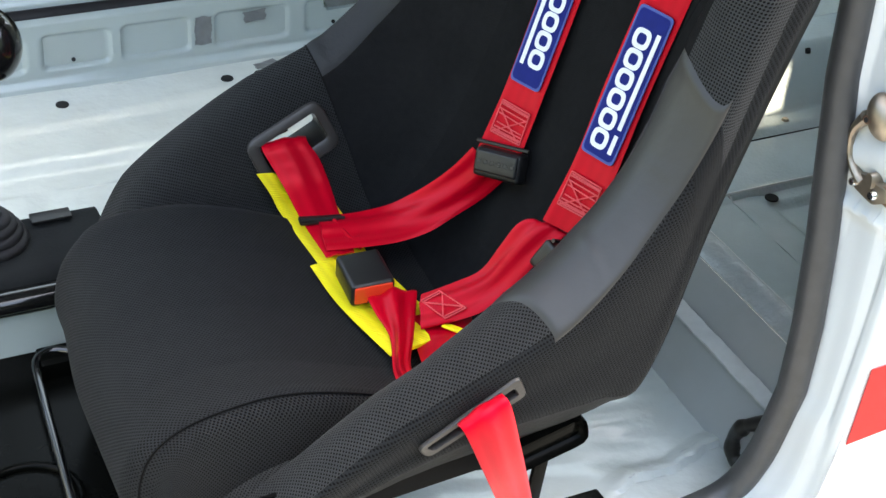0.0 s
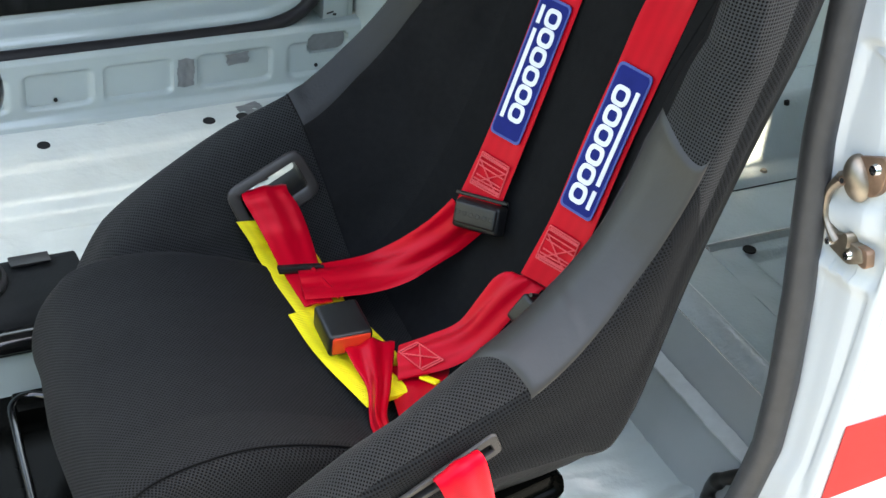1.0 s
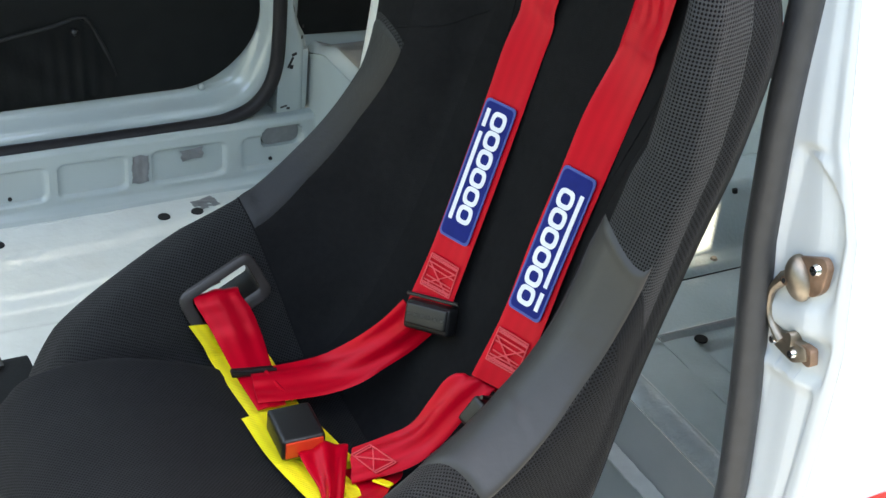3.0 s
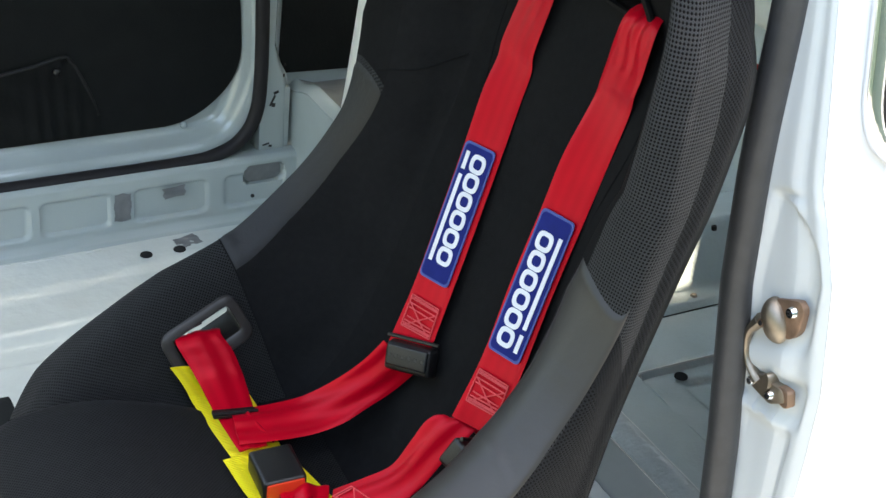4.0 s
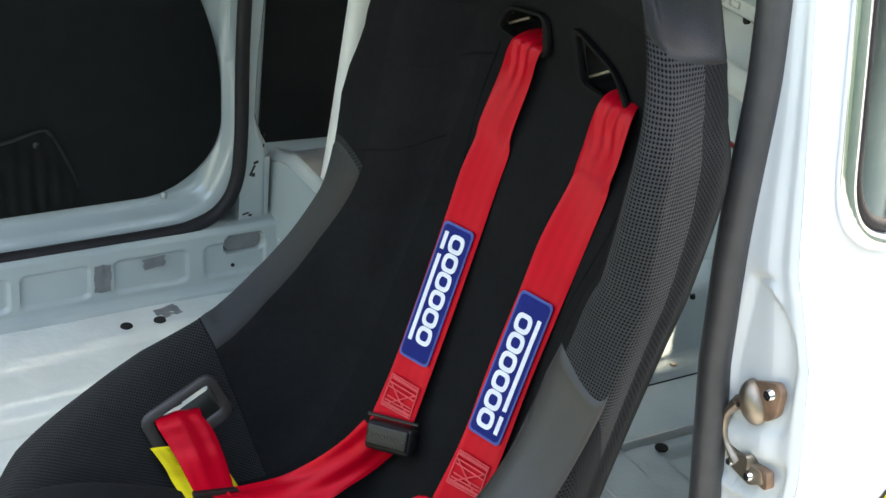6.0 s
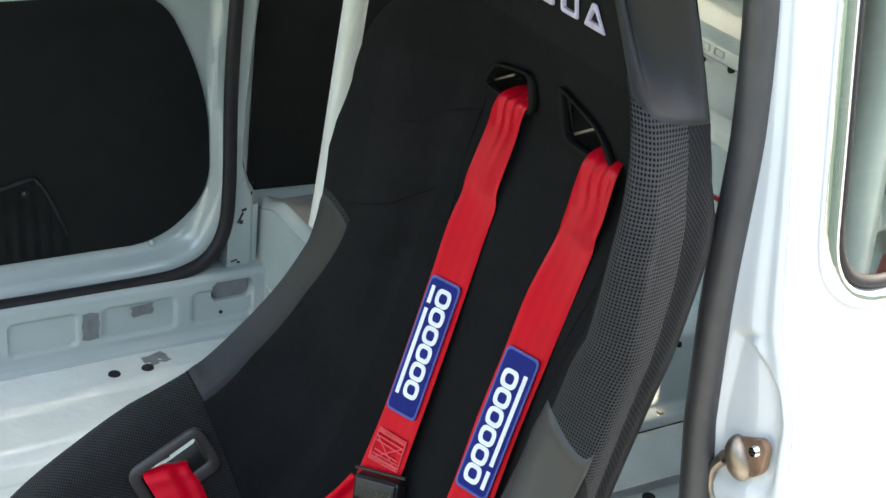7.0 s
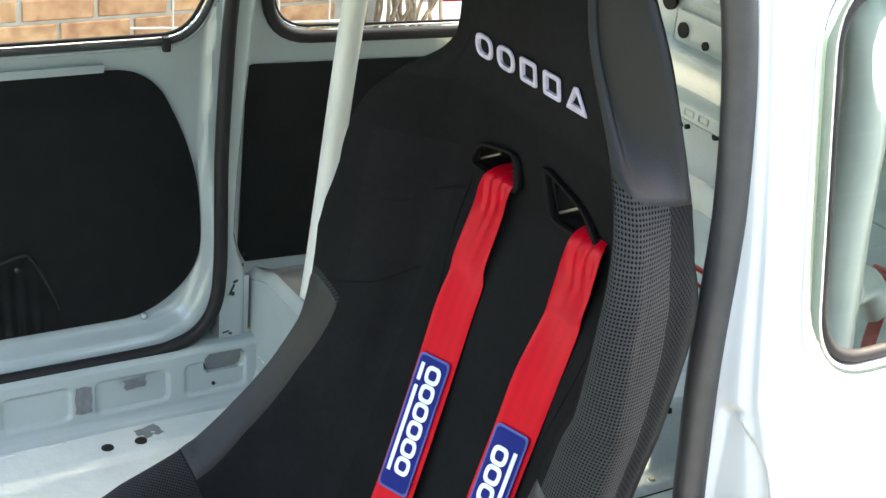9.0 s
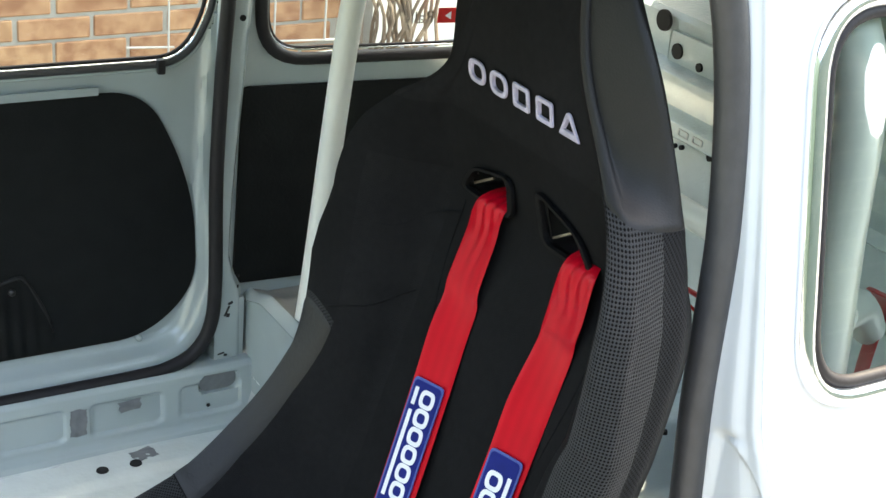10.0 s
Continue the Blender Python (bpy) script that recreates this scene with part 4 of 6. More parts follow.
post_plate("striker_tail", rounded([(-0.303, 0.462), (-0.318, 0.464), (-0.3225, 0.449), (-0.318, 0.445), (-0.306, 0.446)], 0.003, 4), 0.003, RUST, "rusty striker tail")
for y, z, r, out in ((-0.2985, 0.5405, 0.0066, 0.004), (-0.2725, 0.4485, 0.0050, 0.007), (-0.2995, 0.4495, 0.0052, 0.007)):
    bm = bmesh.new()
    bmesh.ops.create_cone(bm, cap_ends=True, segments=18, radius1=r, radius2=r * 0.7, depth=0.005)
    screw = part("screw", moved(bm, pose(sx - out, y, z, 0, -90, 0)), CHROME, striker)
    for a in (20, 110):
        part("screw_slot", moved(box((0.0012, r * 1.1, 0.0014), 0), pose(sx - out - 0.0025, y, z, a, 0, 0)), DARK_HOLE, screw)

# ---- roll cage ----
cage = thing("roll_cage", "cream-white tubular roll cage bolted behind the seat", "roll cage")
tube("hoop_leg", [(0.392, 0.80, 0.17), (0.412, 0.79, 0.24), (0.458, 0.785, 0.74), (0.488, 0.75, 1.0), (0.50, 0.66, 1.075)], 0.0185, TUBE_PAINT, cage, sides=20)
tube("hoop_leg", [(0.515, -0.215, 0.12), (0.500, -0.205, 0.50), (0.482, -0.20, 0.77), (0.463, -0.19, 0.98), (0.50, -0.03, 1.075)], 0.0235, TUBE_PAINT, cage, sides=20)
tube("hoop_top", [(0.50, -0.03, 1.075), (0.50, 0.3, 1.085), (0.50, 0.66, 1.075)], 0.0205, TUBE_PAINT, cage, sides=20)
tube("harness_bar", [(0.51, -0.19, 0.70), (0.62, -0.12, 0.655), (0.725, -0.05, 0.575), (0.80, 0.05, 0.545), (0.80, 0.3, 0.537), (0.80, 0.92, 0.537)], 0.020, TUBE_PAINT, cage, sides=20)


# ---- the racing seat ----
seat = thing("racing_seat", "black fabric bucket racing seat with grey vinyl wear pads", "car seat")
# side view of the seat, from the cushion's front to the top of the head (x, z)
SPINE = [(-0.315, 0.175), (-0.22, 0.205), (-0.09, 0.180), (0.050, 0.165), (0.098, 0.205), (0.135, 0.290), (0.170, 0.395), (0.215, 0.540), (0.247, 0.65), (0.267, 0.73), (0.257, 0.785), (0.243, 0.84), (0.234, 0.89), (0.227, 0.96), (0.233, 1.03), (0.258, 1.075)]
RIM = [(-0.29, 0.145), (-0.22, 0.232), (-0.116, 0.300), (-0.007, 0.356), (0.060, 0.406), (0.110, 0.466), (0.145, 0.540), (0.160, 0.62), (0.167, 0.675), (0.174, 0.735), (0.187, 0.790), (0.208, 0.832), (0.228, 0.880), (0.226, 0.955), (0.232, 1.025), (0.256, 1.07)]
EDGE = [(-0.27, 0.11), (-0.21, 0.19), (-0.11, 0.226), (-0.01, 0.238), (0.070, 0.245), (0.126, 0.264), (0.168, 0.44), (0.207, 0.585), (0.240, 0.69), (0.260, 0.752), (0.274, 0.788), (0.280, 0.83), (0.273, 0.88), (0.258, 0.96), (0.255, 1.03), (0.270, 1.065)]
# half widths: rim's outside and inside, foot of the bolster, lower edge
W_OUT = [0.245, 0.262, 0.272, 0.277, 0.278, 0.272, 0.266, 0.266, 0.270, 0.270, 0.252, 0.206, 0.142, 0.100, 0.080, 0.060]
W_IN = [0.190, 0.210, 0.218, 0.221, 0.222, 0.218, 0.209, 0.208, 0.212, 0.214, 0.206, 0.176, 0.126, 0.088, 0.068, 0.050]
W_FOOT = [0.180, 0.190, 0.190, 0.185, 0.175, 0.165, 0.158, 0.155, 0.152, 0.150, 0.145, 0.135, 0.108, 0.078, 0.060, 0.042]
W_EDGE = [0.240, 0.255, 0.268, 0.272, 0.272, 0.268, 0.264, 0.264, 0.265, 0.262, 0.236, 0.202, 0.188, 0.166, 0.118, 0.075]
BULGE = [0.0, 0.02, 0.035, 0.035, 0.03, 0.018, 0.01, 0.005, 0.003, 0, 0, 0, 0, 0, 0, 0]
SUB, COL = 10, 6
stations = curve_through(np.column_stack([SPINE, RIM, EDGE, W_OUT, W_IN, W_FOOT, W_EDGE, BULGE]), SUB)


def section(s, side):
    """Half of one cross-section, from the middle of the seat over the bolster's rim to the back of the shell."""
    c, r, e = s[0:2], s[2:4], s[4:6]
    wo, wi, wf, we, bg = s[6:]
    up = (r - c) / (np.linalg.norm(r - c) + 1e-9) if np.linalg.norm(r - c) > 0.02 else np.array([-0.98, 0.1])
    span = np.linalg.norm(r - c)
    back = c + (np.array([0.045, -0.02]) if c[1] > 0.3 else np.array([0.03, -0.05]))
    k = min(1, span / 0.1)
    if side > 0:
        # one plain slope up to a narrow crest
        inner = [(c + (r - c) * 0.52, wf + (wi - wf) * 0.55), (c + (r - c) * 0.90, wi + (wo - wi) * 0.12), (r + up * 0.003 * k, wi + (wo - wi) * 0.68), (r, wo)]
    else:
        # a full round roll
        inner = [(c + (r - c) * 0.55, wf + (wi - wf) * 0.75 + bg), (r + (c - r) * 0.10, wi), (r + up * 0.011 * k, (wi + wo) / 2), (r + (e - r) * 0.05, wo)]
    rows = [(c, 0.0), (c, 0.55 * wf), (c + (r - c) * 0.10, wf), *inner,
            (r + (e - r) * 0.22, wo + 0.007 * min(1, span / 0.08)), (r + (e - r) * 0.6, wo + (we - wo) * 0.6 + 0.004), (e, we),
            ((e + back) / 2 + np.array([0.012, -0.006]), we * 0.78), (back, 0.0)]
    return np.array([(q[0], w, q[1]) for q, w in rows])


SIDED = {side: np.array([curve_through(section(s, side), COL) for s in stations]) for side in (1, -1)}     # rows, columns, xyz
ROWS_N, COLS_N = SIDED[1].shape[:2]
ROW, MARK = np.arange(ROWS_N)[:, None] / SUB, np.arange(COLS_N)[None, :] / COL
# the two sides do not match: the pad by the open door is fuller, its thigh bolster lower in front
g = SIDED[1]
g[..., 1] += 0.022 * np.interp(ROW, (2.2, 3.0, 4.0, 5.2, 6.4), (0, 0.6, 1, 0.8, 0)) * np.interp(MARK, (2.0, 3.4, 4.3, 5.2, 6.0), (0, 0.8, 1, 0.45, 0))
g[..., 1] += np.interp(ROW, (5.6, 6.4, 7.0, 7.6, 8.6, 10, 11), (0, 0.013, 0.020, 0.012, -0.012, -0.010, 0)) * np.interp(MARK, (4.2, 6, 9, 10), (0, 1, 1, 0))
front = np.interp(ROW, (0.2, 1.0, 2.4, 3.2), (0, 1, 1, 0)) * np.interp(MARK, (3.0, 4.5, 7, 9), (0, 1, 1, 0))
g[..., 2] += 0.009 * front
g[..., 0] -= 0.010 * front
g = SIDED[-1]
fuller = np.interp(ROW, (2.2, 3.0, 4.0, 6.0, 7.6), (0, 0.7, 1, 1, 0)) * np.interp(MARK, (2.0, 3.4, 4.3, 5.2, 6.0), (0, 0.8, 1, 0.45, 0))
g[..., 1] -= 0.027 * fuller
g[..., 2] += 0.004 * fuller
g[..., 1] -= 0.015 * np.interp(ROW, (7.5, 9, 10, 11), (0, 1, 1, 0)) * np.interp(MARK, (5, 7), (0, 1))
g[..., 2] += np.interp(ROW, (1.6, 3.0, 3.6, 4.2, 4.5, 4.8), (0, 0.012, 0.011, 0.008, 0.005, 0)) * np.interp(MARK, (7.4, 9), (0, 1))
inward = np.interp(MARK, (1.3, 2.6), (0, 1))
g[..., 2] -= np.interp(ROW, (0, 0.6, 1.2, 1.8, 2.4), (0.060, 0.034, 0.018, 0.004, 0)) * inward
g[..., 0] -= np.interp(ROW, (0, 1.2), (0.025, 0)) * inward
arc_u = {side: np.concatenate([np.zeros((1, COLS_N)), np.cumsum(np.linalg.norm(np.diff(q, axis=0), axis=2), axis=0)], axis=0) for side, q in SIDED.items()}
arc_v = {side: np.concatenate([np.zeros((ROWS_N, 1)), np.cumsum(np.linalg.norm(np.diff(q, axis=1), axis=2), axis=1)], axis=1) for side, q in SIDED.items()}
SLOT = rounded([(-0.088, 0.278), (-0.074, 0.246), (-0.005, 0.276), (-0.020, 0.307)], 0.005, 4)
SLOT_OUT = rounded([(-0.106, 0.283), (-0.081, 0.227), (0.013, 0.267), (-0.015, 0.322)], 0.016, 4)
NEAR_SLOT = rounded([(-0.110, 0.262), (-0.102, 0.256), (-0.024, 0.300), (-0.030, 0.309)], 0.003, 4)
NEAR_SLOT_OUT = rounded([(-0.119, 0.262), (-0.108, 0.248), (-0.014, 0.296), (-0.026, 0.323)], 0.007, 4)
VENTS = {1: [(0.042, 0.789), (0.043, 0.748), (0.128, 0.748), (0.104, 0.776)], -1: [(0.020, 0.797), (0.026, 0.748), (0.100, 0.748), (0.080, 0.778)]}      # belt openings beside the spine (y, z)


SLOT_WIDE = SLOT.mean(0) + (SLOT - SLOT.mean(0)) * 1.9


def cut_out(p, outer):
    x, y, z = p
    far, y = y > 0, abs(y)
    if y > 0.17 and -0.12 < x < 0.07 and 0.15 < z < 0.36:
        if not outer:
            return inside(SLOT, x, z)
        return any(inside(SLOT_WIDE, x - k, z + 1.6 * k) for k in (0.006, 0.012, 0.018, 0.024, 0.030)) if far else inside(NEAR_SLOT, x, z)
    return 0.70 < z < 0.82 and y < 0.13 and inside(VENTS[1 if far else -1], y, z)


def on_seat(r, c, side=1):
    """A place on the seat's surface at station r and section mark c; its distance across is positive on both sides."""
    r, c = min(r * SUB, ROWS_N - 1.001), min(c * COL, COLS_N - 1.001)
    i, j, u, v = int(r), int(c), r % 1, c % 1
    g = SIDED[side]
    return (g[i, j] * (1 - u) + g[i + 1, j] * u) * (1 - v) + (g[i, j + 1] * (1 - u) + g[i + 1, j + 1] * u) * v


def seat_part(name, r0, r1, c0, c1, mat, sides=(1, -1), label="", cuts=True):
    """A piece of the seat's surface between stations r0..r1 and section marks c0..c1; both sides make two meshes, or one where they meet in the middle."""
    i0, i1, j0, j1 = round(r0 * SUB), round(r1 * SUB), round(c0 * COL), round(c1 * COL)
    def weave(side):
        grid = SIDED[side][i0:i1 + 1, j0:j1 + 1]
        uv = np.stack([arc_u[side][i0:i1 + 1, j0:j1 + 1], arc_v[side][i0:i1 + 1, j0:j1 + 1]], -1)
        if name == "outer_side":
            uv = np.stack([0.95 * grid[..., 2] + 0.31 * grid[..., 0], 0.95 * grid[..., 0] - 0.31 * grid[..., 2]], -1)
        elif name in ("shoulder_bolster", "shoulder_roll", "shoulder_side", "rim", "thigh_bolster"):
            uv[..., 1] -= arc_v[side][i0:i1 + 1, 5 * COL][:, None]
            uv[..., 0] = grid[..., 2] * 1.04 if name.startswith("shoulder") else arc_u[side][i0:i1 + 1, 5 * COL][:, None]
        return grid, uv

    made = []
    whole = c0 == 0
    for side in (sides[:1] if whole else sides):
        g, w = weave(side)
        g = g * (1, side, 1)
        if whole:
            other, ow = weave(-1)
            g, w = np.concatenate([other[:, :0:-1] * (1, -1, 1), g], axis=1), np.concatenate([ow[:, :0:-1] * (1, -1), w], axis=1)
        nr, m = g.shape[:2]
        faces = []
        for i in range(nr - 1):
            for j in range(m - 1):
                mid = (g[i, j] + g[i + 1, j + 1]) / 2
                if cuts and cut_out(mid, name == "outer_side"):
                    continue
                f = (i * m + j, (i + 1) * m + j, (i + 1) * m + j + 1, i * m + j + 1)
                faces.append(f if (side > 0) else f[::-1])
        made.append(from_lists(name, g.reshape(-1, 3), faces, mat, seat, label, uv=w.reshape(-1, 2), angle=50))
    return made


def sewn_pad(name, side, r0, r1, c0, c1, mat, label, proud=0.003, dip=0.0, lip=0.0, wrinkle=0.0, waist=0.0, rise=0.0, nr=80, nc=28):
    """A smooth pad sewn over the seat's edge; dip hollows its upper end, lip rolls that end up, wrinkle creases it."""
    a, b = np.linspace(0, 1, nr), np.linspace(0, 1, nc)
    p = np.array([[on_seat(r0 + rise * (1 - v) ** 2 + (r1 - dip * math.sin(math.pi * v) - r0 - rise * (1 - v) ** 2) * u, c0 + (c1 - waist * math.sin(math.pi * u) - c0) * v, side) for v in b] for u in a])
    n = np.cross(np.gradient(p, axis=0), np.gradient(p, axis=1))
    n /= np.linalg.norm(n, axis=2, keepdims=True) + 1e-12
    A, B = a[:, None], b[None, :]
    h = proud * np.sqrt(np.clip(np.minimum(1, np.minimum(A, 1 - A) / 0.025) * np.minimum(1, np.minimum(B, 1 - B) / 0.10), 0, 1))
    h = h + lip * np.exp(-((A - 0.975) / 0.018) ** 2) * np.minimum(1, np.minimum(B, 1 - B) / 0.2)
    h = h + wrinkle * np.exp(-((B - 0.5) / 0.3) ** 2) * (np.exp(-((A - 0.33 + 0.10 * B) / 0.018) ** 2) - 0.8 * np.exp(-((A - 0.385 + 0.13 * B) / 0.022) ** 2) + 0.5 * np.exp(-((A - 0.62 - 0.08 * B) / 0.03) ** 2) + 0.3 * np.sin(23 * A + 5 * B))
    p = (p + n * h[..., None]) * (1, side, 1)
    faces = [(i * nc + j, (i + 1) * nc + j, (i + 1) * nc + j + 1, i * nc + j + 1)[::side] for i in range(nr - 1) for j in range(nc - 1)]
    return from_lists(name, p.reshape(-1, 3), faces, mat, seat, label, angle=60)


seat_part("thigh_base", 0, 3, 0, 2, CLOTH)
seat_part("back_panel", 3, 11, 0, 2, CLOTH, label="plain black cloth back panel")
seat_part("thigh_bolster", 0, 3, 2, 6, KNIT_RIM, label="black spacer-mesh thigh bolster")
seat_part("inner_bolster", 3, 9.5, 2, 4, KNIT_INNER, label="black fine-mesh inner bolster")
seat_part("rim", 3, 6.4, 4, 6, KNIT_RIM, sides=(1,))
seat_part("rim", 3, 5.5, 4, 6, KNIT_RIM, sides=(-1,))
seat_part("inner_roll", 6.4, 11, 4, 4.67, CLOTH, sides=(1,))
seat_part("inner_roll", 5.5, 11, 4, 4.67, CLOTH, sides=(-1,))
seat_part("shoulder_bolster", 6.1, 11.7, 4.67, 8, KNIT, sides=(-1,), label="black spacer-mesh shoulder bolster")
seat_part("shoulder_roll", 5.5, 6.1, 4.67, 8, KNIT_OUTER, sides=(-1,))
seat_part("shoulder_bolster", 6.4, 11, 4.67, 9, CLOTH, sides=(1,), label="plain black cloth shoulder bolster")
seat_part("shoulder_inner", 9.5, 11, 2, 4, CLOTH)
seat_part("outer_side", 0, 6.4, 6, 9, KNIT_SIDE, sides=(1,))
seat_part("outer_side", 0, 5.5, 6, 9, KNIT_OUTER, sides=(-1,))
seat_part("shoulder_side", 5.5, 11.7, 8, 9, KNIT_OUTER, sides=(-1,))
sewn_pad("wear_pad", 1, 3.0, 6.3, 4.0, 6.4, VINYL_SHADED, "smooth grey vinyl wear pad", proud=0.0015)
sewn_pad("wear_pad", -1, 3.17, 6.4, 4.35, 6.5, VINYL, "creased grey vinyl wear pad", proud=0.0022, dip=0.25, lip=0.0008, wrinkle=0.0007, waist=0.55, rise=-0.36)
tube("panel_seam", [on_seat(float(np.interp(c, (2.1, 2.5, 3, 3.5, 4, 4.4), (7.60, 7.40, 7.10, 6.85, 6.62, 6.45))), c) for c in np.linspace(4.4, 2.1, 28)], 0.0012, CLOTH, seat, raw=True, sides=6)
seat_part("head_panel", 11, 15, 0, 5, CLOTH_LIT, label="plain black cloth head panel")
sewn_pad("head_pad", -1, 11.08, 14.99, 4.95, 9, VINYL_HEAD, "smooth grey vinyl head pad", proud=0.003, rise=0.42)
# This pad's shade is put into its colour: black cloth in place of vinyl.
sewn_pad("head_pad", 1, 11, 14.99, 5, 9, CLOTH_LIT, "far side of the head pad, its shade drawn as black cloth", proud=0.001)
seat_part("shell_back", 0, 15, 9, 11, BLACK_CARD, label="black shell back")
rim_line = np.concatenate([SIDED[-1][-1][::-1] * (1, -1, 1), SIDED[1][-1][1:]])
from_lists("head_cap", rim_line, [tuple(range(len(rim_line)))], VINYL_HEAD, seat)
foot_line = np.concatenate([SIDED[-1][0][::-1] * (1, -1, 1), SIDED[1][0][1:]])
from_lists("front_cap", foot_line, [tuple(range(len(foot_line)))], KNIT_FINE, seat)

# seams: pad edges, bolster seams, shoulder seam
for side in (1, -1):
    for r, c0, c1 in ((3.0, 2, 6.3),):
        line = SIDED[side][round(r * SUB), round(c0 * COL):round((c1 if side > 0 else 4.3) * COL) + 1] * (1, side, 1)
        tube("seam", line, 0.0010, CLOTH, seat, raw=True, sides=6)
    sweep = [SIDED[side][round(8.2 * SUB), 4 * COL], SIDED[side][round(8.3 * SUB), 3 * COL], SIDED[side][round(8.6 * SUB), 2 * COL + 2], SIDED[side][round(8.8 * SUB), 2 * COL - 2]]
    tube("shoulder_seam", [q * (1, side, 1) for q in sweep], 0.0009, CLOTH, seat, sides=6)
    tube("spine_seam", [SIDED[side][round(r * SUB), round(c * COL)] * (1, side, 1) for r, c in ((9.0, 1.75), (8, 1.6), (7, 1.3), (6, 1.0), (5, 1.0))], 0.0008, CLOTH, seat, sides=6)

# lap belt slots, inside and outside
def wall_y(x, z, c0, c1, side=-1):
    """How far out the bolster's surface lies at (x, z), between two section marks."""
    g = SIDED[side][15:60, c0 * COL:c1 * COL + 1].reshape(-1, 3)
    d = np.hypot(g[:, 0] - x, g[:, 2] - z)
    k = np.argsort(d)[:6]
    return float(np.average(g[k, 1], weights=1 / (d[k] + 1e-4)))


n = len(SLOT)
q = SIDED[1][15:60, 2 * COL:4 * COL + 1].reshape(-1, 3)
q = q[(abs(q[:, 0] + 0.04) < 0.07) & (abs(q[:, 2] - 0.27) < 0.06)]
flat = np.linalg.lstsq(np.column_stack([q[:, 0], q[:, 2], np.ones(len(q))]), q[:, 1], rcond=None)[0]
inner_y = lambda x, z: float(flat @ (x, z, 1.0)) - 0.004
outer_y = lambda x, z: 0.5 * wall_y(x, z, 6, 9) + 0.5 * wall_y(-0.04, 0.26, 6, 9) + 0.002
for side in (1, -1):
    ring_plate("slot_bezel", SLOT_OUT, SLOT, lambda x, z, h, s=side: (x, s * (inner_y(x, z) - h), z), SATIN_BEZEL, seat, "dark metal lap belt slot frame", depth=0.004)
    if side > 0:
        from_lists("slot_sleeve", [(x, inner_y(x, z) - 0.001, z) for x, z in SLOT] + [(x, inner_y(x, z) + 0.040, z) for x, z in SLOT], [(k, (k + 1) % n, n + (k + 1) % n, n + k) for k in range(n)], PLASTIC, seat)
        continue
    ring_plate("slot_bezel", NEAR_SLOT_OUT, NEAR_SLOT, lambda x, z, h: (x, -(outer_y(x, z) + h), z), SATIN_BEZEL, seat, "dark metal lap belt slot frame", depth=0.004)
    from_lists("slot_sleeve", [(x, -(inner_y(x, z) - 0.001), z) for x, z in SLOT] + [(x, -(outer_y(x, z) + 0.001), z) for x, z in NEAR_SLOT], [(k, (k + 1) % n, n + (k + 1) % n, n + k) for k in range(n)], PLASTIC, seat)

# belt openings below the head
spine_x = lambda z: float(np.interp(z, [q[1] for q in SPINE[5:]], [q[0] for q in SPINE[5:]]))
for side in (1, -1):
    hole = rounded(VENTS[side], 0.010, 4)
    mid = hole.mean(0)
    frame_o = mid + (rounded(VENTS[side], 0.016, 4) - mid) * 1.28
    ring_plate("belt_bezel", frame_o, hole, lambda y, z, h, s=side: (spine_x(z) - h - 0.001, s * y, z), BELT_BEZEL, seat, "black plastic belt opening frame", depth=0.005)
    n = len(hole)
    from_lists("belt_sleeve", [(spine_x(z), side * y, z) for y, z in hole] + [(spine_x(z) + 0.052, side * y, z) for y, z in hole], [(k, (k + 1) % n, n + (k + 1) % n, n + k) for k in range(n)], PLASTIC, seat)
    guide = [(0.268, 0.147, 0.740), (0.268, 0.088, 0.771)] if side > 0 else [(0.268, -0.013, 0.744), (0.268, -0.059, 0.771)]
    tube("belt_guide", guide, 0.0016, STEEL, seat, sides=8)

# the word on the head, as plain embroidered outlines
for k in range(5):
    y0, z0 = 0.083 - 0.0405 * k, 0.8925
    if k < 2:
        shape = rounded([(-0.0155, -0.0125), (0.0155, -0.0125), (0.0155, 0.0125), (-0.0155, 0.0125)], 0.0125, 6)
    elif k < 4:
        shape = rounded([(-0.0140, -0.0125), (0.0140, -0.0125), (0.0140, 0.0125), (-0.0140, 0.0125)], 0.004, 6)
    else:
        shape = rounded([(-0.0165, -0.0125), (0.0165, -0.0125), (0.003, 0.0125), (-0.003, 0.0125)], 0.002, 6)
    hollow = shape * ((0.68, 0.60) if k < 4 else (0.56, 0.48))
    ring_plate("embroidered_shape", shape, hollow, lambda a, b, h, y0=y0, z0=z0: (0.2318 - 0.17 * b - h, y0 + a, z0 + b), LILAC_THREAD, seat, depth=0.0022, edge=0.0008)

# the loose seat cushion
FRONT = curve_through([(-0.285, 0.050), (-0.325, 0.075), (-0.345, 0.13), (-0.352, 0.175), (-0.340, 0.215), (-0.305, 0.238), (-0.25, 0.246), (-0.20, 0.240), (-0.14, 0.220), (-0.07, 0.192), (0.0, 0.172), (0.055, 0.168)], 6)


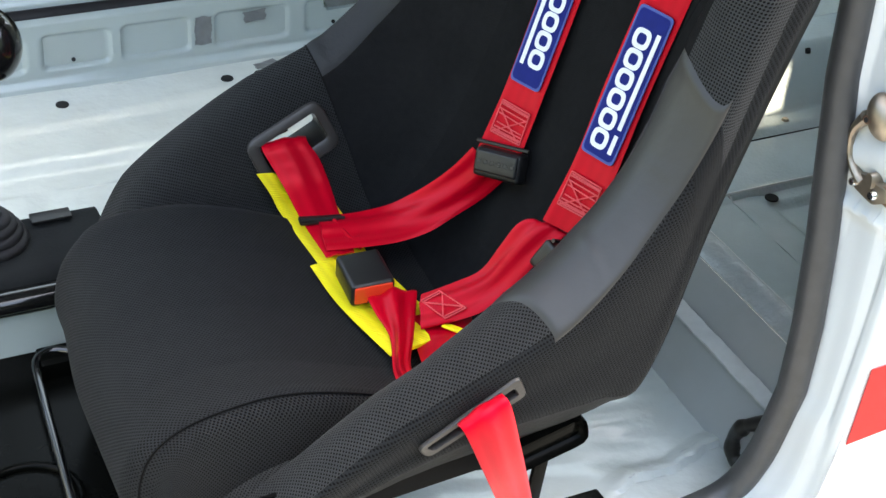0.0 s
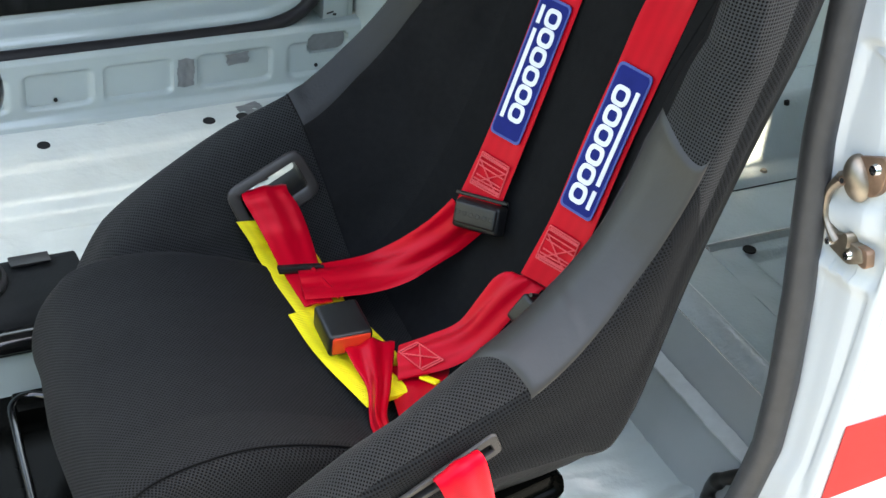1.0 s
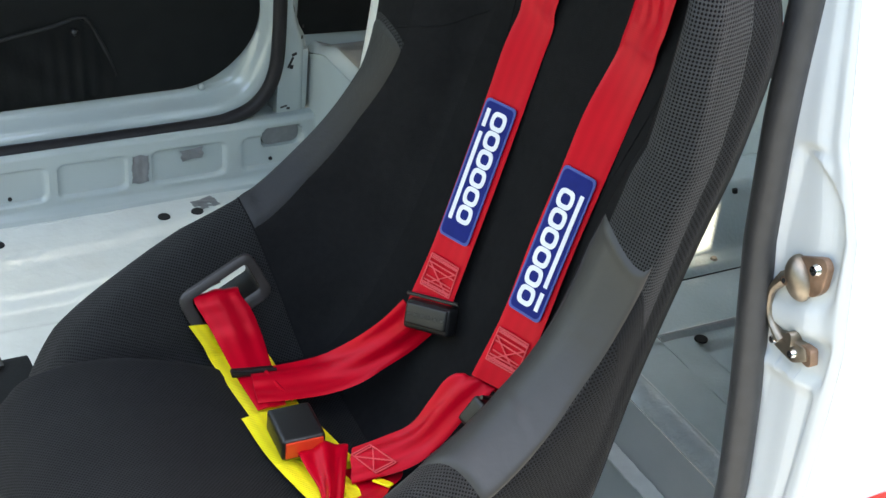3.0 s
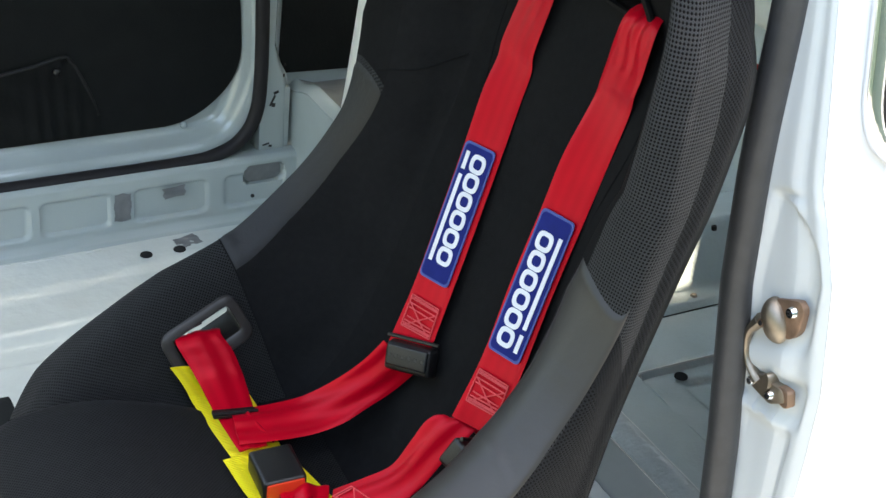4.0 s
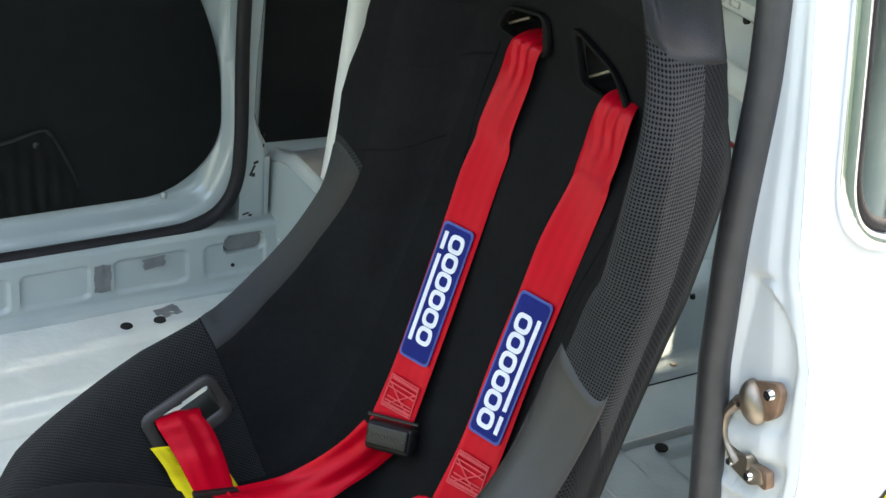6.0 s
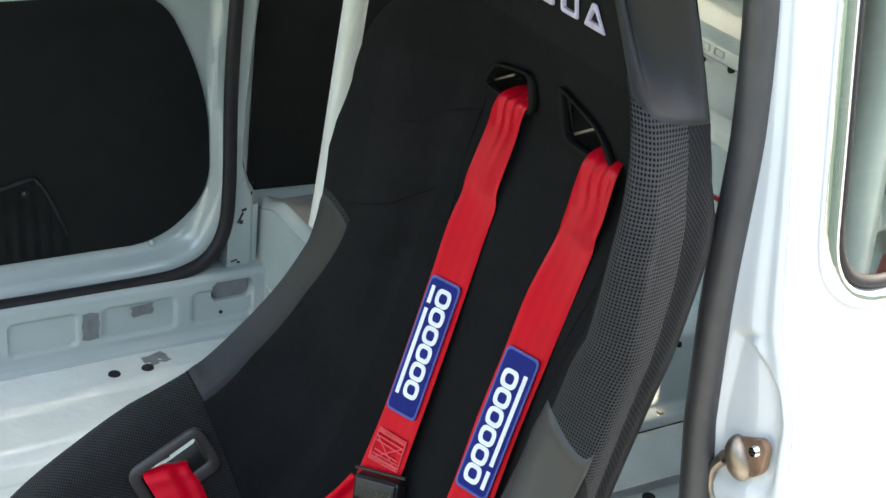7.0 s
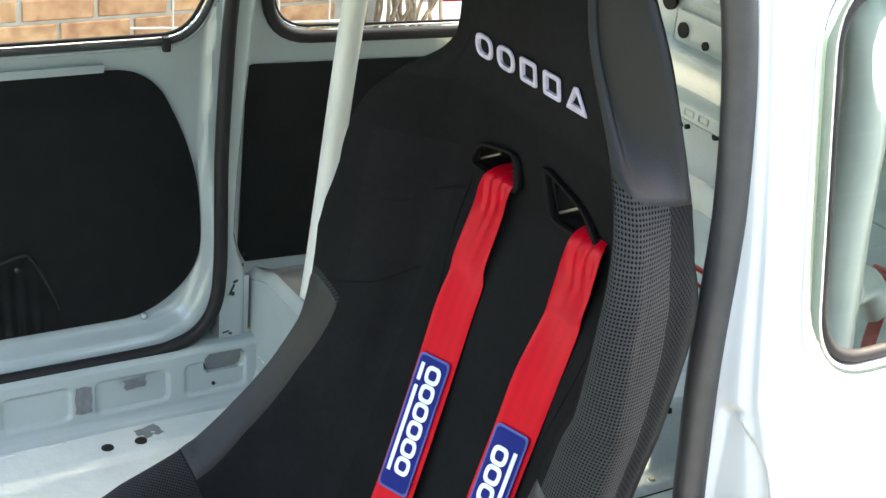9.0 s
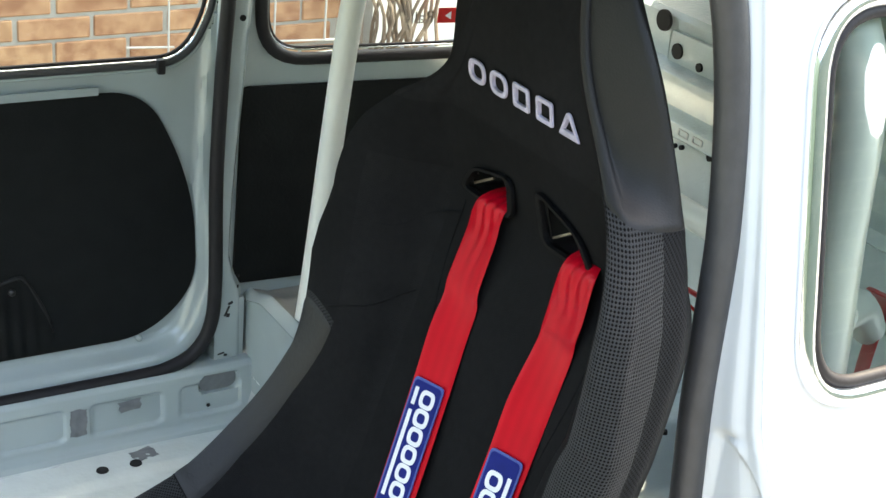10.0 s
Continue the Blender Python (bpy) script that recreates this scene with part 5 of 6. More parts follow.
def cushion(t, v):
    x, z = np.interp(t, np.linspace(0, 1, len(FRONT)), FRONT[:, 0]), np.interp(t, np.linspace(0, 1, len(FRONT)), FRONT[:, 1])
    a = abs(v)
    y = math.copysign(np.interp(a, (0, 0.85, 0.93, 1.0, 1.12), (0, 0.165, 0.178, 0.192, 0.197)), v)
    side = np.interp(a, (0, 0.5, 0.8, 0.86, 0.93, 1.0, 1.12), (0, 0.004, 0.018, 0.018, 0.004, -0.05, -0.05 - 0.09 * (1 - smooth((t - 0.62) / 0.12))) if v < 0 else (0, 0.003, 0.011, 0.011, 0.006, -0.02, -0.02))
    k = smooth((t - 0.30) / 0.22)      # 0 down the front, 1 on top
    lift = side * (0.35 + 0.65 * smooth((t - 0.45) / 0.3)) if side > 0 else side
    lift = lift * k if lift > 0 else lift * (0.15 + 0.85 * k)
    return (x + (0.03 - 0.018 * k) * smooth((min(a, 1) - 0.75) / 0.25) + (0.013 * smooth(v / 0.7) * (1 - 0.6 * k) if v > 0 else 0), y, z + lift)


sheet("seat_cushion", cushion, np.linspace(0, 1, 90), np.linspace(-1.12, 1, 107), KNIT_FINE, seat, "black mesh-covered seat cushion", thick=0.004, angle=60)
tube("cushion_piping", [np.array(cushion(t, -0.86)) + (0, 0, 0.0015) for t in np.linspace(0.24, 0.92, 40)], 0.0012, KNIT_FINE, seat, raw=True, sides=6)

# under the seat: brackets and front bar
for y in (-0.232, 0.232):
    part("side_bracket", moved(box((0.34, 0.005, 0.055), 0.002), pose(-0.10, y, 0.185, 0, -4, 0)), BRACKET_BLACK, seat)
    part("bracket_foot", moved(box((0.016, 0.006, 0.15), 0.003), pose(0.045, y, 0.105, 0, 4, 0)), MAT_BLACK, seat)
    part("rear_ear", moved(box((0.085, 0.006, 0.036), 0.014, 3), pose(0.040, y - 0.012 * (1 if y < 0 else -1), 0.190, 0, -14, 0)), MAT_BLACK, seat)
    part("mount_rail", moved(box((0.50, 0.035, 0.030), 0.004), pose(-0.10, y * 0.93, 0.03)), MAT_BLACK, seat)
tube("slide_bar", [(-0.30, 0.205, 0.045), (-0.330, 0.225, 0.042), (-0.352, 0.215, 0.040), (-0.358, 0.17, 0.038), (-0.365, 0.06, 0.035), (-0.372, -0.08, 0.034), (-0.37, -0.15, 0.036), (-0.33, -0.17, 0.045)], 0.0055, GLOSS_BLACK, seat, "black wire slide release bar")

# ---- the harness ----
harness = thing("racing_harness", "red four-point harness with blue badges and yellow lap pads", "harness")
BACK = lambda z: 0.008 + 0.36 * z


def twist(z):
    """The way across a shoulder strap: it turns towards the open door near its adjuster."""
    k, body = smooth((0.388 - z) / 0.07), smooth((0.69 - z) / 0.10)
    v = np.array((0.35 * body + 0.22 * k, -1.0, 0.10 - 0.13 * body - 0.05 * k))
    return v / np.linalg.norm(v)


def shoulder(name, rows):
    """rows: height, middle across, offset off the strap's plane, half width."""
    a = [np.array((BACK(z) + d, y, z)) - h * twist(z) for z, y, d, h in rows]
    b = [np.array((BACK(z) + d, y, z)) + h * twist(z) for z, y, d, h in rows]
    return ribbon(name, a, b, RED_WEB, harness, "red shoulder strap", bow=0.0012, cols=29, ripple=0.0010)


FAR_ROWS = [(0.325, 0.043, -0.004, 0.0252), (0.39, 0.052, 0, 0.0252), (0.47, 0.061, 0, 0.0252), (0.545, 0.071, 0, 0.0252), (0.60, 0.078, -0.001, 0.0255), (0.634, 0.080, -0.0010, 0.0262), (0.656, 0.082, -0.0055, 0.0270), (0.71, 0.079, -0.011, 0.0282), (0.738, 0.074, -0.019, 0.0272), (0.752, 0.070, -0.018, 0.0262), (0.758, 0.070, 0.006, 0.025), (0.752, 0.070, 0.055, 0.025)]
NEAR_ROWS = [(0.325, -0.103, -0.004, 0.0252), (0.39, -0.099, 0, 0.0252), (0.47, -0.090, 0, 0.0252), (0.545, -0.085, 0, 0.0252), (0.60, -0.082, -0.001, 0.0256), (0.658, -0.084, -0.0025, 0.0268), (0.680, -0.0865, -0.0085, 0.0277), (0.70, -0.089, -0.013, 0.0284), (0.726, -0.094, -0.022, 0.0278), (0.748, -0.094, -0.024, 0.0262), (0.757, -0.089, -0.012, 0.0225), (0.759, -0.088, 0.012, 0.0205), (0.75, -0.088, 0.055, 0.0205)]
for name, rows in (("far", FAR_ROWS), ("near", NEAR_ROWS)):
    strap = shoulder("shoulder_strap", rows)
    flip = 1 if name == "near" else -1
    mid = lambda z: float(np.interp(z, [r[0] for r in rows[:6]], [r[1] for r in rows[:6]]))
    lo, hi = np.array((BACK(0.403), mid(0.403), 0.403)), np.array((BACK(0.546), mid(0.546), 0.546))
    along = (hi - lo) / np.linalg.norm(hi - lo)
    across = twist(0.475)
    m = frame_of((lo + hi) / 2 + np.array((-0.0032, 0, 0.0012)), along, across)      # x up the strap, y towards the open door, z off the strap... or into it
    out = -1 if (m.to_3x3() @ Vector((0, 0, 1))).x > 0 else 1
    L, W = np.linalg.norm(hi - lo) + 0.004, 0.053
    plate = rounded([(-L / 2, -W / 2), (L / 2, -W / 2), (L / 2, W / 2), (-L / 2, W / 2)], 0.007, 5)

    def slab(nm, outline, z0, z1, mat, parent, lab=""):
        n = len(outline)
        verts = [m @ Vector((x, 0.78 * y, out * z0)) for x, y in outline] + [m @ Vector((x, 0.78 * y, out * z1)) for x, y in outline]
        return from_lists(nm, verts, [tuple(range(n, 2 * n)), tuple(range(n - 1, -1, -1))] + [(k, (k + 1) % n, n + (k + 1) % n, n + k) for k in range(n)], mat, parent, lab, smooth=False)

    badge = slab("badge", plate, -0.001, 0.0004, BADGE_EDGE, strap, "blue woven badge with white marks")
    slab("badge_field", plate * (0.965, 0.89), 0.0004, 0.0009, BADGE_BLUE, badge)
    # white marks: a broken bar and a row of six plain rounded shapes
    s = flip
    bar = lambda x0, x1, y0, y1, r=0.0006: rounded([(x0, y0), (x1, y0), (x1, y1), (x0, y1)], r, 3)
    slab("mark_bar", bar(-s * 0.068, -s * 0.048, s * 0.0130, s * 0.0190), 0.0009, 0.0016, BADGE_WHITE, badge)
    slab("mark_bar", bar(-s * 0.042, s * 0.058, s * 0.0130, s * 0.0190), 0.0009, 0.0016, BADGE_WHITE, badge)
    for k in range(6):
        cx = s * (-0.0585 + 0.0212 * k)
        outer = rounded([(cx - 0.0102, -s * 0.0180), (cx + 0.0102, -s * 0.0180), (cx + 0.0102, s * 0.0075), (cx - 0.0102, s * 0.0075)], 0.0095, 6)
        inner = np.array([(cx, -s * 0.00525)]) + (outer - np.array([(cx, -s * 0.00525)])) * 0.54
        n = len(outer)
        vs = [m @ Vector((x, 0.78 * y, out * h)) for line, h in ((outer, 0.0009), (outer, 0.0016), (inner, 0.0016), (inner, 0.0009)) for x, y in line]
        from_lists("mark_ring", vs, [(r * n + q, r * n + (q + 1) % n, (r + 1) * n + (q + 1) % n, (r + 1) * n + q) for r in range(3) for q in range(n)], BADGE_WHITE, badge, smooth=False)
    # stitched box above the adjuster
    base = np.array((BACK(0.362), mid(0.362), 0.362))
    st = lambda u, v: base + along * v + twist(0.362 + 0.9 * v) * u * 0.80 + np.array((-0.0034, -0.0008, 0.0012))
    stitches = [[(-0.024, 0.018), (0.024, 0.018)], [(-0.022, 0.016), (0.024, 0.0155)], [(-0.022, 0.004), (0.022, 0.003)], [(-0.020, -0.006), (0.021, -0.007)], [(-0.022, -0.011), (0.022, -0.0105)], [(-0.022, -0.016), (0.022, -0.0155)], [(-0.024, 0.014), (0.024, 0.014)], [(-0.024, 0.009), (0.024, 0.009)], [(-0.022, 0.009), (0.022, -0.018)], [(0.022, 0.009), (-0.022, -0.018)], [(-0.024, -0.018), (0.024, -0.018)], [(-0.024, -0.014), (0.024, -0.014)], [(-0.024, 0.018), (-0.024, -0.018)], [(0.024, 0.018), (0.024, -0.018)]]
    for (u0, v0), (u1, v1) in stitches:
        count = max(3, int(math.hypot(u1 - u0, v1 - v0) / 0.0042))
        pts = [st(u0 + (u1 - u0) * q / (2 * count), v0 + (v1 - v0) * q / (2 * count)) + np.array((-0.0004 * (q % 2), 0, 0)) for q in range(2 * count + 1)]
        tube("stitching", pts, 0.0008, RED_THREAD, strap, raw=True, sides=5)
    # adjuster
    c = np.array((BACK(0.314) - 0.010, mid(0.325) - 0.003, 0.314))
    fm = frame_of(c, twist(0.315), along)
    out = -1 if (fm.to_3x3() @ Vector((0, 0, 1))).x > 0 else 1
    if name == "far":
        fm = fm @ pose(0.010, 0.009, 0, 0, 0, 12)
    else:
        fm = fm @ pose(0.014, -0.008, 0.010, 0, 0, -18) @ pose(0, 0, 0, 0, 72, 0)
    adj = part("adjuster", moved(box((0.060, 0.034, 0.018), 0.005, 3, 0.9), fm), PLASTIC, harness, "black plastic strap adjuster")
    part("adjuster_lip", moved(box((0.050, 0.024, 0.006), 0.003, 3), fm @ pose(0, 0.002, 0.009 * out)), PLASTIC, adj)
    tube("adjuster_bar", [tuple(fm @ Vector((-0.031, 0.021, 0))), tuple(fm @ Vector((0.031, 0.021, 0)))], 0.0022, PLASTIC, adj, sides=8)
    for k in range(6):
        part("adjuster_mark", moved(box((0.005, 0.005, 0.001), 0.001, 1), fm @ pose(-0.020 + 0.008 * k, 0.002, 0.0118 * out)), VINYL, adj)

ribbon("connecting_strap", [(0.105, 0.070, 0.325), (0.088, 0.080, 0.297), (0.068, 0.092, 0.272), (0.048, 0.106, 0.250), (0.027, 0.118, 0.234), (-0.009, 0.129, 0.225), (-0.048, 0.132, 0.226)], [(0.129, 0.034, 0.300), (0.112, 0.050, 0.268), (0.081, 0.056, 0.246), (0.055, 0.058, 0.232), (0.020, 0.064, 0.222), (-0.024, 0.074, 0.218), (-0.056, 0.083, 0.216)], RED_WEB, harness, "red connecting strap", bow=0.002, cols=21, fold=0.0024)
ribbon("connecting_strap", [(0.112, -0.074, 0.312), (0.104, -0.064, 0.318), (0.092, -0.058, 0.308), (0.078, -0.056, 0.285), (0.060, -0.052, 0.255), (0.035, -0.039, 0.235), (0.007, -0.026, 0.218)], [(0.136, -0.106, 0.308), (0.128, -0.100, 0.316), (0.116, -0.100, 0.306), (0.097, -0.097, 0.285), (0.068, -0.095, 0.250), (0.038, -0.088, 0.228), (-0.010, -0.065, 0.205)], RED_WEB, harness, "red connecting strap", bow=0.003, cols=21, fold=0.0022)
# cross-stitched box on the strap by the open door
A, B, C, D = (np.array(q) + (-0.0012, -0.0004, 0.0026) for q in ((0.002, -0.038, 0.218), (0.021, -0.041, 0.228), (0.033, -0.079, 0.230), (0.013, -0.074, 0.218)))
on_strap = lambda u, v: (A * (1 - u) + B * u) * (1 - v) + (D * (1 - u) + C * u) * v
for (u0, v0), (u1, v1) in (((0, 0), (1, 0)), ((0.06, 0.08), (0.94, 0.08)), ((1, 0), (1, 1)), ((1, 1), (0, 1)), ((0.94, 0.92), (0.06, 0.92)), ((0, 1), (0, 0)), ((0, 0.1), (1, 0.9)), ((1, 0.1), (0, 0.9))):
    tube("stitching", [on_strap(u0 + (u1 - u0) * q / 20, v0 + (v1 - v0) * q / 20) + np.array((0, 0, 0.0004 * (q % 2))) for q in range(21)], 0.0008, RED_THREAD, harness, raw=True, sides=5)
part("pad_tab", moved(box((0.010, 0.022, 0.003), 0.001, 1), pose(0.017, -0.082, 0.2125, -8, 8, 28)), YELLOW_WEB, harness, "yellow pad loop")
ribbon("lap_strap", [(-0.066, 0.275, 0.215), (-0.074, 0.245, 0.250), (-0.084, 0.216, 0.278), (-0.0855, 0.203, 0.276), (-0.0787, 0.192, 0.2615), (-0.0706, 0.1747, 0.2427), (-0.064, 0.135, 0.222), (-0.058, 0.078, 0.210)], [(-0.012, 0.275, 0.218), (-0.020, 0.245, 0.256), (-0.030, 0.216, 0.279), (-0.0315, 0.204, 0.277), (-0.0228, 0.1931, 0.2626), (-0.0169, 0.1746, 0.240), (-0.020, 0.132, 0.222), (-0.026, 0.075, 0.212)], RED_WEB, harness, "red lap strap", bow=0.0015, cols=21, fold=0.0010)
ribbon("lap_strap", [(-0.047, -0.008, 0.212), (-0.049, -0.014, 0.217), (-0.048, -0.035, 0.212), (-0.047, -0.068, 0.206), (-0.064, -0.117, 0.202), (-0.07, -0.16, 0.21)], [(0.007, -0.014, 0.213), (0.005, -0.020, 0.218), (-0.004, -0.038, 0.214), (-0.026, -0.080, 0.210), (-0.045, -0.116, 0.206), (-0.05, -0.16, 0.212)], RED_WEB, harness, "folded red lap strap", bow=0.004, cols=21, fold=0.0034)
ribbon("lap_strap", [(-0.012, -0.035, 0.198), (-0.020, -0.070, 0.197), (-0.028, -0.104, 0.199), (-0.05, -0.18, 0.215), (-0.065, -0.25, 0.25)], [(0.050, -0.055, 0.212), (0.040, -0.080, 0.212), (0.010, -0.105, 0.214), (-0.01, -0.18, 0.225), (-0.012, -0.25, 0.268)], RED_WEB, harness, "red lap strap", bow=0.001)
ribbon("lap_strap", [(-0.070, -0.25, 0.258), (-0.079, -0.278, 0.274), (-0.087, -0.292, 0.291), (-0.083, -0.303, 0.284), (-0.062, -0.305, 0.235), (-0.035, -0.296, 0.175), (-0.010, -0.286, 0.115), (0.01, -0.275, 0.06)], [(-0.020, -0.25, 0.272), (-0.034, -0.278, 0.294), (-0.046, -0.292, 0.314), (-0.042, -0.303, 0.307), (-0.026, -0.303, 0.255), (-0.004, -0.294, 0.190), (0.018, -0.284, 0.120), (0.03, -0.273, 0.06)], RED_WEB, harness, "red lap strap hanging outside the seat", bow=0.0015, cols=21, fold=0.0008)
ribbon("lap_strap", [(-0.066, 0.275, 0.215), (-0.06, 0.305, 0.17), (-0.03, 0.30, 0.06)], [(-0.012, 0.275, 0.218), (-0.012, 0.305, 0.17), (0.01, 0.30, 0.06)], RED_WEB, harness)
ribbon("lap_pad", [(-0.097, 0.1935, 0.2555), (-0.082, 0.189, 0.2285), (-0.073, 0.173, 0.207), (-0.063, 0.076, 0.197)], [(-0.040, 0.194, 0.246), (-0.024, 0.189, 0.222), (-0.008, 0.172, 0.209), (-0.006, 0.050, 0.196)], YELLOW_WEB, harness, "yellow woven lap pad", thick=0.004)
ribbon("lap_pad", [(-0.076, 0.080, 0.202), (-0.071, 0.009, 0.198), (-0.055, -0.088, 0.200)], [(-0.006, 0.080, 0.200), (0.011, 0.007, 0.194), (0.020, -0.080, 0.202)], YELLOW_WEB, harness, "yellow woven lap pad", thick=0.004)
# slide clip on the lap strap
fm = frame_of((-0.037, 0.127, 0.224), (0.052, -0.006, -0.004), (0, 1, 0.1))
part("slide_clip", moved(box((0.050, 0.012, 0.005), 0.002), fm @ pose(-0.008, 0, 0)), PLASTIC, harness, "black metal slide clip")
tube("slide_pin", [tuple(fm @ Vector((-0.034, -0.003, 0.004))), tuple(fm @ Vector((0.018, -0.003, 0.004)))], 0.0020, PLASTIC, harness, sides=8)
tube("strap_fold", [(-0.032, 0.122, 0.226), (-0.027, 0.10, 0.222), (-0.018, 0.076, 0.215)], 0.0022, RED_WEB, harness, sides=8)
# buckle
fm = frame_of((-0.039, 0.018, 0.221), (0.998, -0.06, 0.02), (0.05, 1, 0.06))
buckle = part("buckle", moved(box((0.048, 0.056, 0.028), 0.005, 3), fm), PLASTIC, harness, "black plastic buckle with an orange-red release button")
part("release_button", moved(box((0.042, 0.006, 0.021), 0.002, 2), fm @ pose(0, -0.0268, 0.001)), ORANGE, buckle)
part("buckle_mouth", moved(box((0.022, 0.003, 0.005), 0.001, 1), fm @ pose(0.004, -0.0292, -0.007)), DARK_HOLE, buckle)


# ---- the middle of the car and the front footwell ----
tunnel = thing("tunnel_cover", "black centre tunnel cover with a glossy lower edge", "tunnel cover")
prof = rounded([(0.262, 0.0), (0.262, 0.078), (0.285, 0.120), (0.385, 0.122), (0.425, 0.085), (0.425, 0.0)], 0.016, 4)
n = len(prof)
from_lists("cover", [(x, y, z) for x in (-0.95, -0.235) for y, z in prof], [tuple(range(n)), tuple(range(2 * n - 1, n - 1, -1))] + [(k, n + k, n + (k + 1) % n, (k + 1) % n) for k in range(n)], BLACK_CARD, tunnel)
tube("cover_edge", [(-0.95, 0.262, 0.096), (-0.6, 0.262, 0.096), (-0.27, 0.262, 0.096)], 0.017, GLOSS_BLACK, tunnel, "glossy black rolled edge", squash=0.8)
part("cover_tab", moved(box((0.048, 0.020, 0.004), 0.0015), pose(-0.292, 0.372, 0.1265)), PLASTIC, tunnel)
sheet("tunnel_side", lambda x, t: (x, 0.262 - 0.012 * t, 0.075 - 0.08 * t), np.linspace(-0.95, -0.15, 20), np.linspace(0, 1, 6), PAINT_IN, car, thick=0.002)
lever = thing("gear_lever", "black gear lever with a ribbed rubber boot and dark knob", "gear lever")
for k, (r, z) in enumerate(((0.040, 0.124), (0.034, 0.134), (0.028, 0.143), (0.021, 0.151))):
    tube("boot_ring", [(-0.370 + r * math.cos(a), 0.352 + r * math.sin(a), z) for a in np.linspace(0, 2 * math.pi, 25)[:-1]], 0.0075, RUBBER, lever, steps=1, closed=True)
bm = bmesh.new()
bmesh.ops.create_cone(bm, cap_ends=True, segments=24, radius1=0.040, radius2=0.012, depth=0.05)
part("boot", moved(bm, pose(-0.370, 0.352, 0.145)), RUBBER, lever)
tube("shaft", [(-0.370, 0.352, 0.14), (-0.372, 0.345, 0.26), (-0.365, 0.338, 0.355)], 0.006, GLOSS_BLACK, lever)
bm = bmesh.new()
bmesh.ops.create_uvsphere(bm, u_segments=24, v_segments=16, radius=1)
for v in bm.verts:
    v.co = Vector((v.co.x * 0.034, v.co.y * 0.034, v.co.z * 0.042))
part("knob", moved(bm, pose(-0.348, 0.332, 0.385)), GLOSS_BLACK, lever)
mat_ = thing("footwell_mat", "glossy black footwell mat with a round rim", "mat")
mp = rounded([(-0.95, -0.20), (-0.27, -0.20), (-0.27, 0.235), (-0.345, 0.262), (-0.95, 0.262)], 0.03, 4)
n = len(mp)
from_lists("mat", [(x, y, 0.024) for x, y in mp] + [(x, y, 0.002) for x, y in mp], [tuple(range(n))] + [(k, (k + 1) % n, n + (k + 1) % n, n + k) for k in range(n)], MAT_BLACK, mat_)
tube("mat_rim", [(-0.41 + 0.055 * math.cos(a), 0.012 + 0.055 * math.sin(a), 0.026) for a in np.linspace(0, 2 * math.pi, 33)[:-1]], 0.005, MAT_BLACK, mat_, steps=1, closed=True)
cable = thing("taped_cable", "black tape-wrapped cable on the floor by the heel board", "cable")
tube("loom", [(0.385, -0.232, 0.088), (0.362, -0.220, 0.088), (0.345, -0.204, 0.078), (0.340, -0.192, 0.064), (0.338, -0.185, 0.042), (0.338, -0.192, 0.022), (0.344, -0.208, 0.014), (0.36, -0.225, 0.008)], (0.007, 0.009, 0.0075, 0.010, 0.0085, 0.0075, 0.0105, 0.0085, 0.0075, 0.010, 0.008, 0.009, 0.007, 0.0095, 0.0085), PLASTIC, cable)
tube("loom_end", [(0.368, -0.222, 0.088), (0.358, -0.216, 0.086)], 0.0095, CHROME, cable, sides=10)
wires = thing("red_wires", "thin red wires running behind the seat", "wires")
tube("wire", [(0.50, 0.06, 0.630), (0.50, 0.0, 0.632), (0.50, -0.06, 0.626), (0.50, -0.2, 0.60)], 0.003, RED_PAINT, wires, sides=6)
tube("wire", [(0.50, 0.06, 0.622), (0.50, 0.013, 0.615), (0.50, -0.06, 0.600), (0.50, -0.2, 0.55)], 0.002, RED_PAINT, wires, sides=6)
spare = thing("spare_strap", "red strap looped over the harness bar", "strap")
ribbon("strap", [(0.668, -0.115, 0.655), (0.690, -0.100, 0.645), (0.712, -0.085, 0.61), (0.70, -0.085, 0.50), (0.70, -0.085, 0.15)], [(0.690, -0.065, 0.640), (0.715, -0.05, 0.628), (0.737, -0.045, 0.585), (0.725, -0.045, 0.50), (0.725, -0.045, 0.15)], RED_WEB, spare)

# mark on the far quarter glass: a red rounded plate and plain bars in place of the lettering
decal = thing("window_sticker", "red rounded sticker with a pale triangle on glass", "sticker")
part("plate", moved(box((0.040, 0.001, 0.026), 0.0004, 1), pose(0.720, 0.938, 0.672, 0, 3, 0)), RED_PAINT, decal)
from_lists("triangle", [(0.713, 0.9368, 0.672), (0.725, 0.9368, 0.679), (0.725, 0.9368, 0.665)], [(0, 1, 2)], BADGE_WHITE, decal, smooth=False)
word = bpy.data.curves.new("word", "FONT")
word.body, word.size = "Rally", 0.030
shape = bpy.data.objects.new("word", word)
scene.collection.objects.link(shape)
bpy.context.view_layer.update()
letters = bpy.data.meshes.new_from_object(shape.evaluated_get(bpy.context.evaluated_depsgraph_get()))
letters.name = "lettering"
bpy.data.objects.remove(shape)
# read from outside, so it runs backwards as seen from the cabin
letters.transform(Matrix(((-1.0, 0, 0, 0.693), (0, 0, 1.0, 0.938), (0, 1.0, 0, 0.662), (0, 0, 0, 1))))
place("lettering", letters, LETTER_GREY, decal, "thin grey-brown lettering")

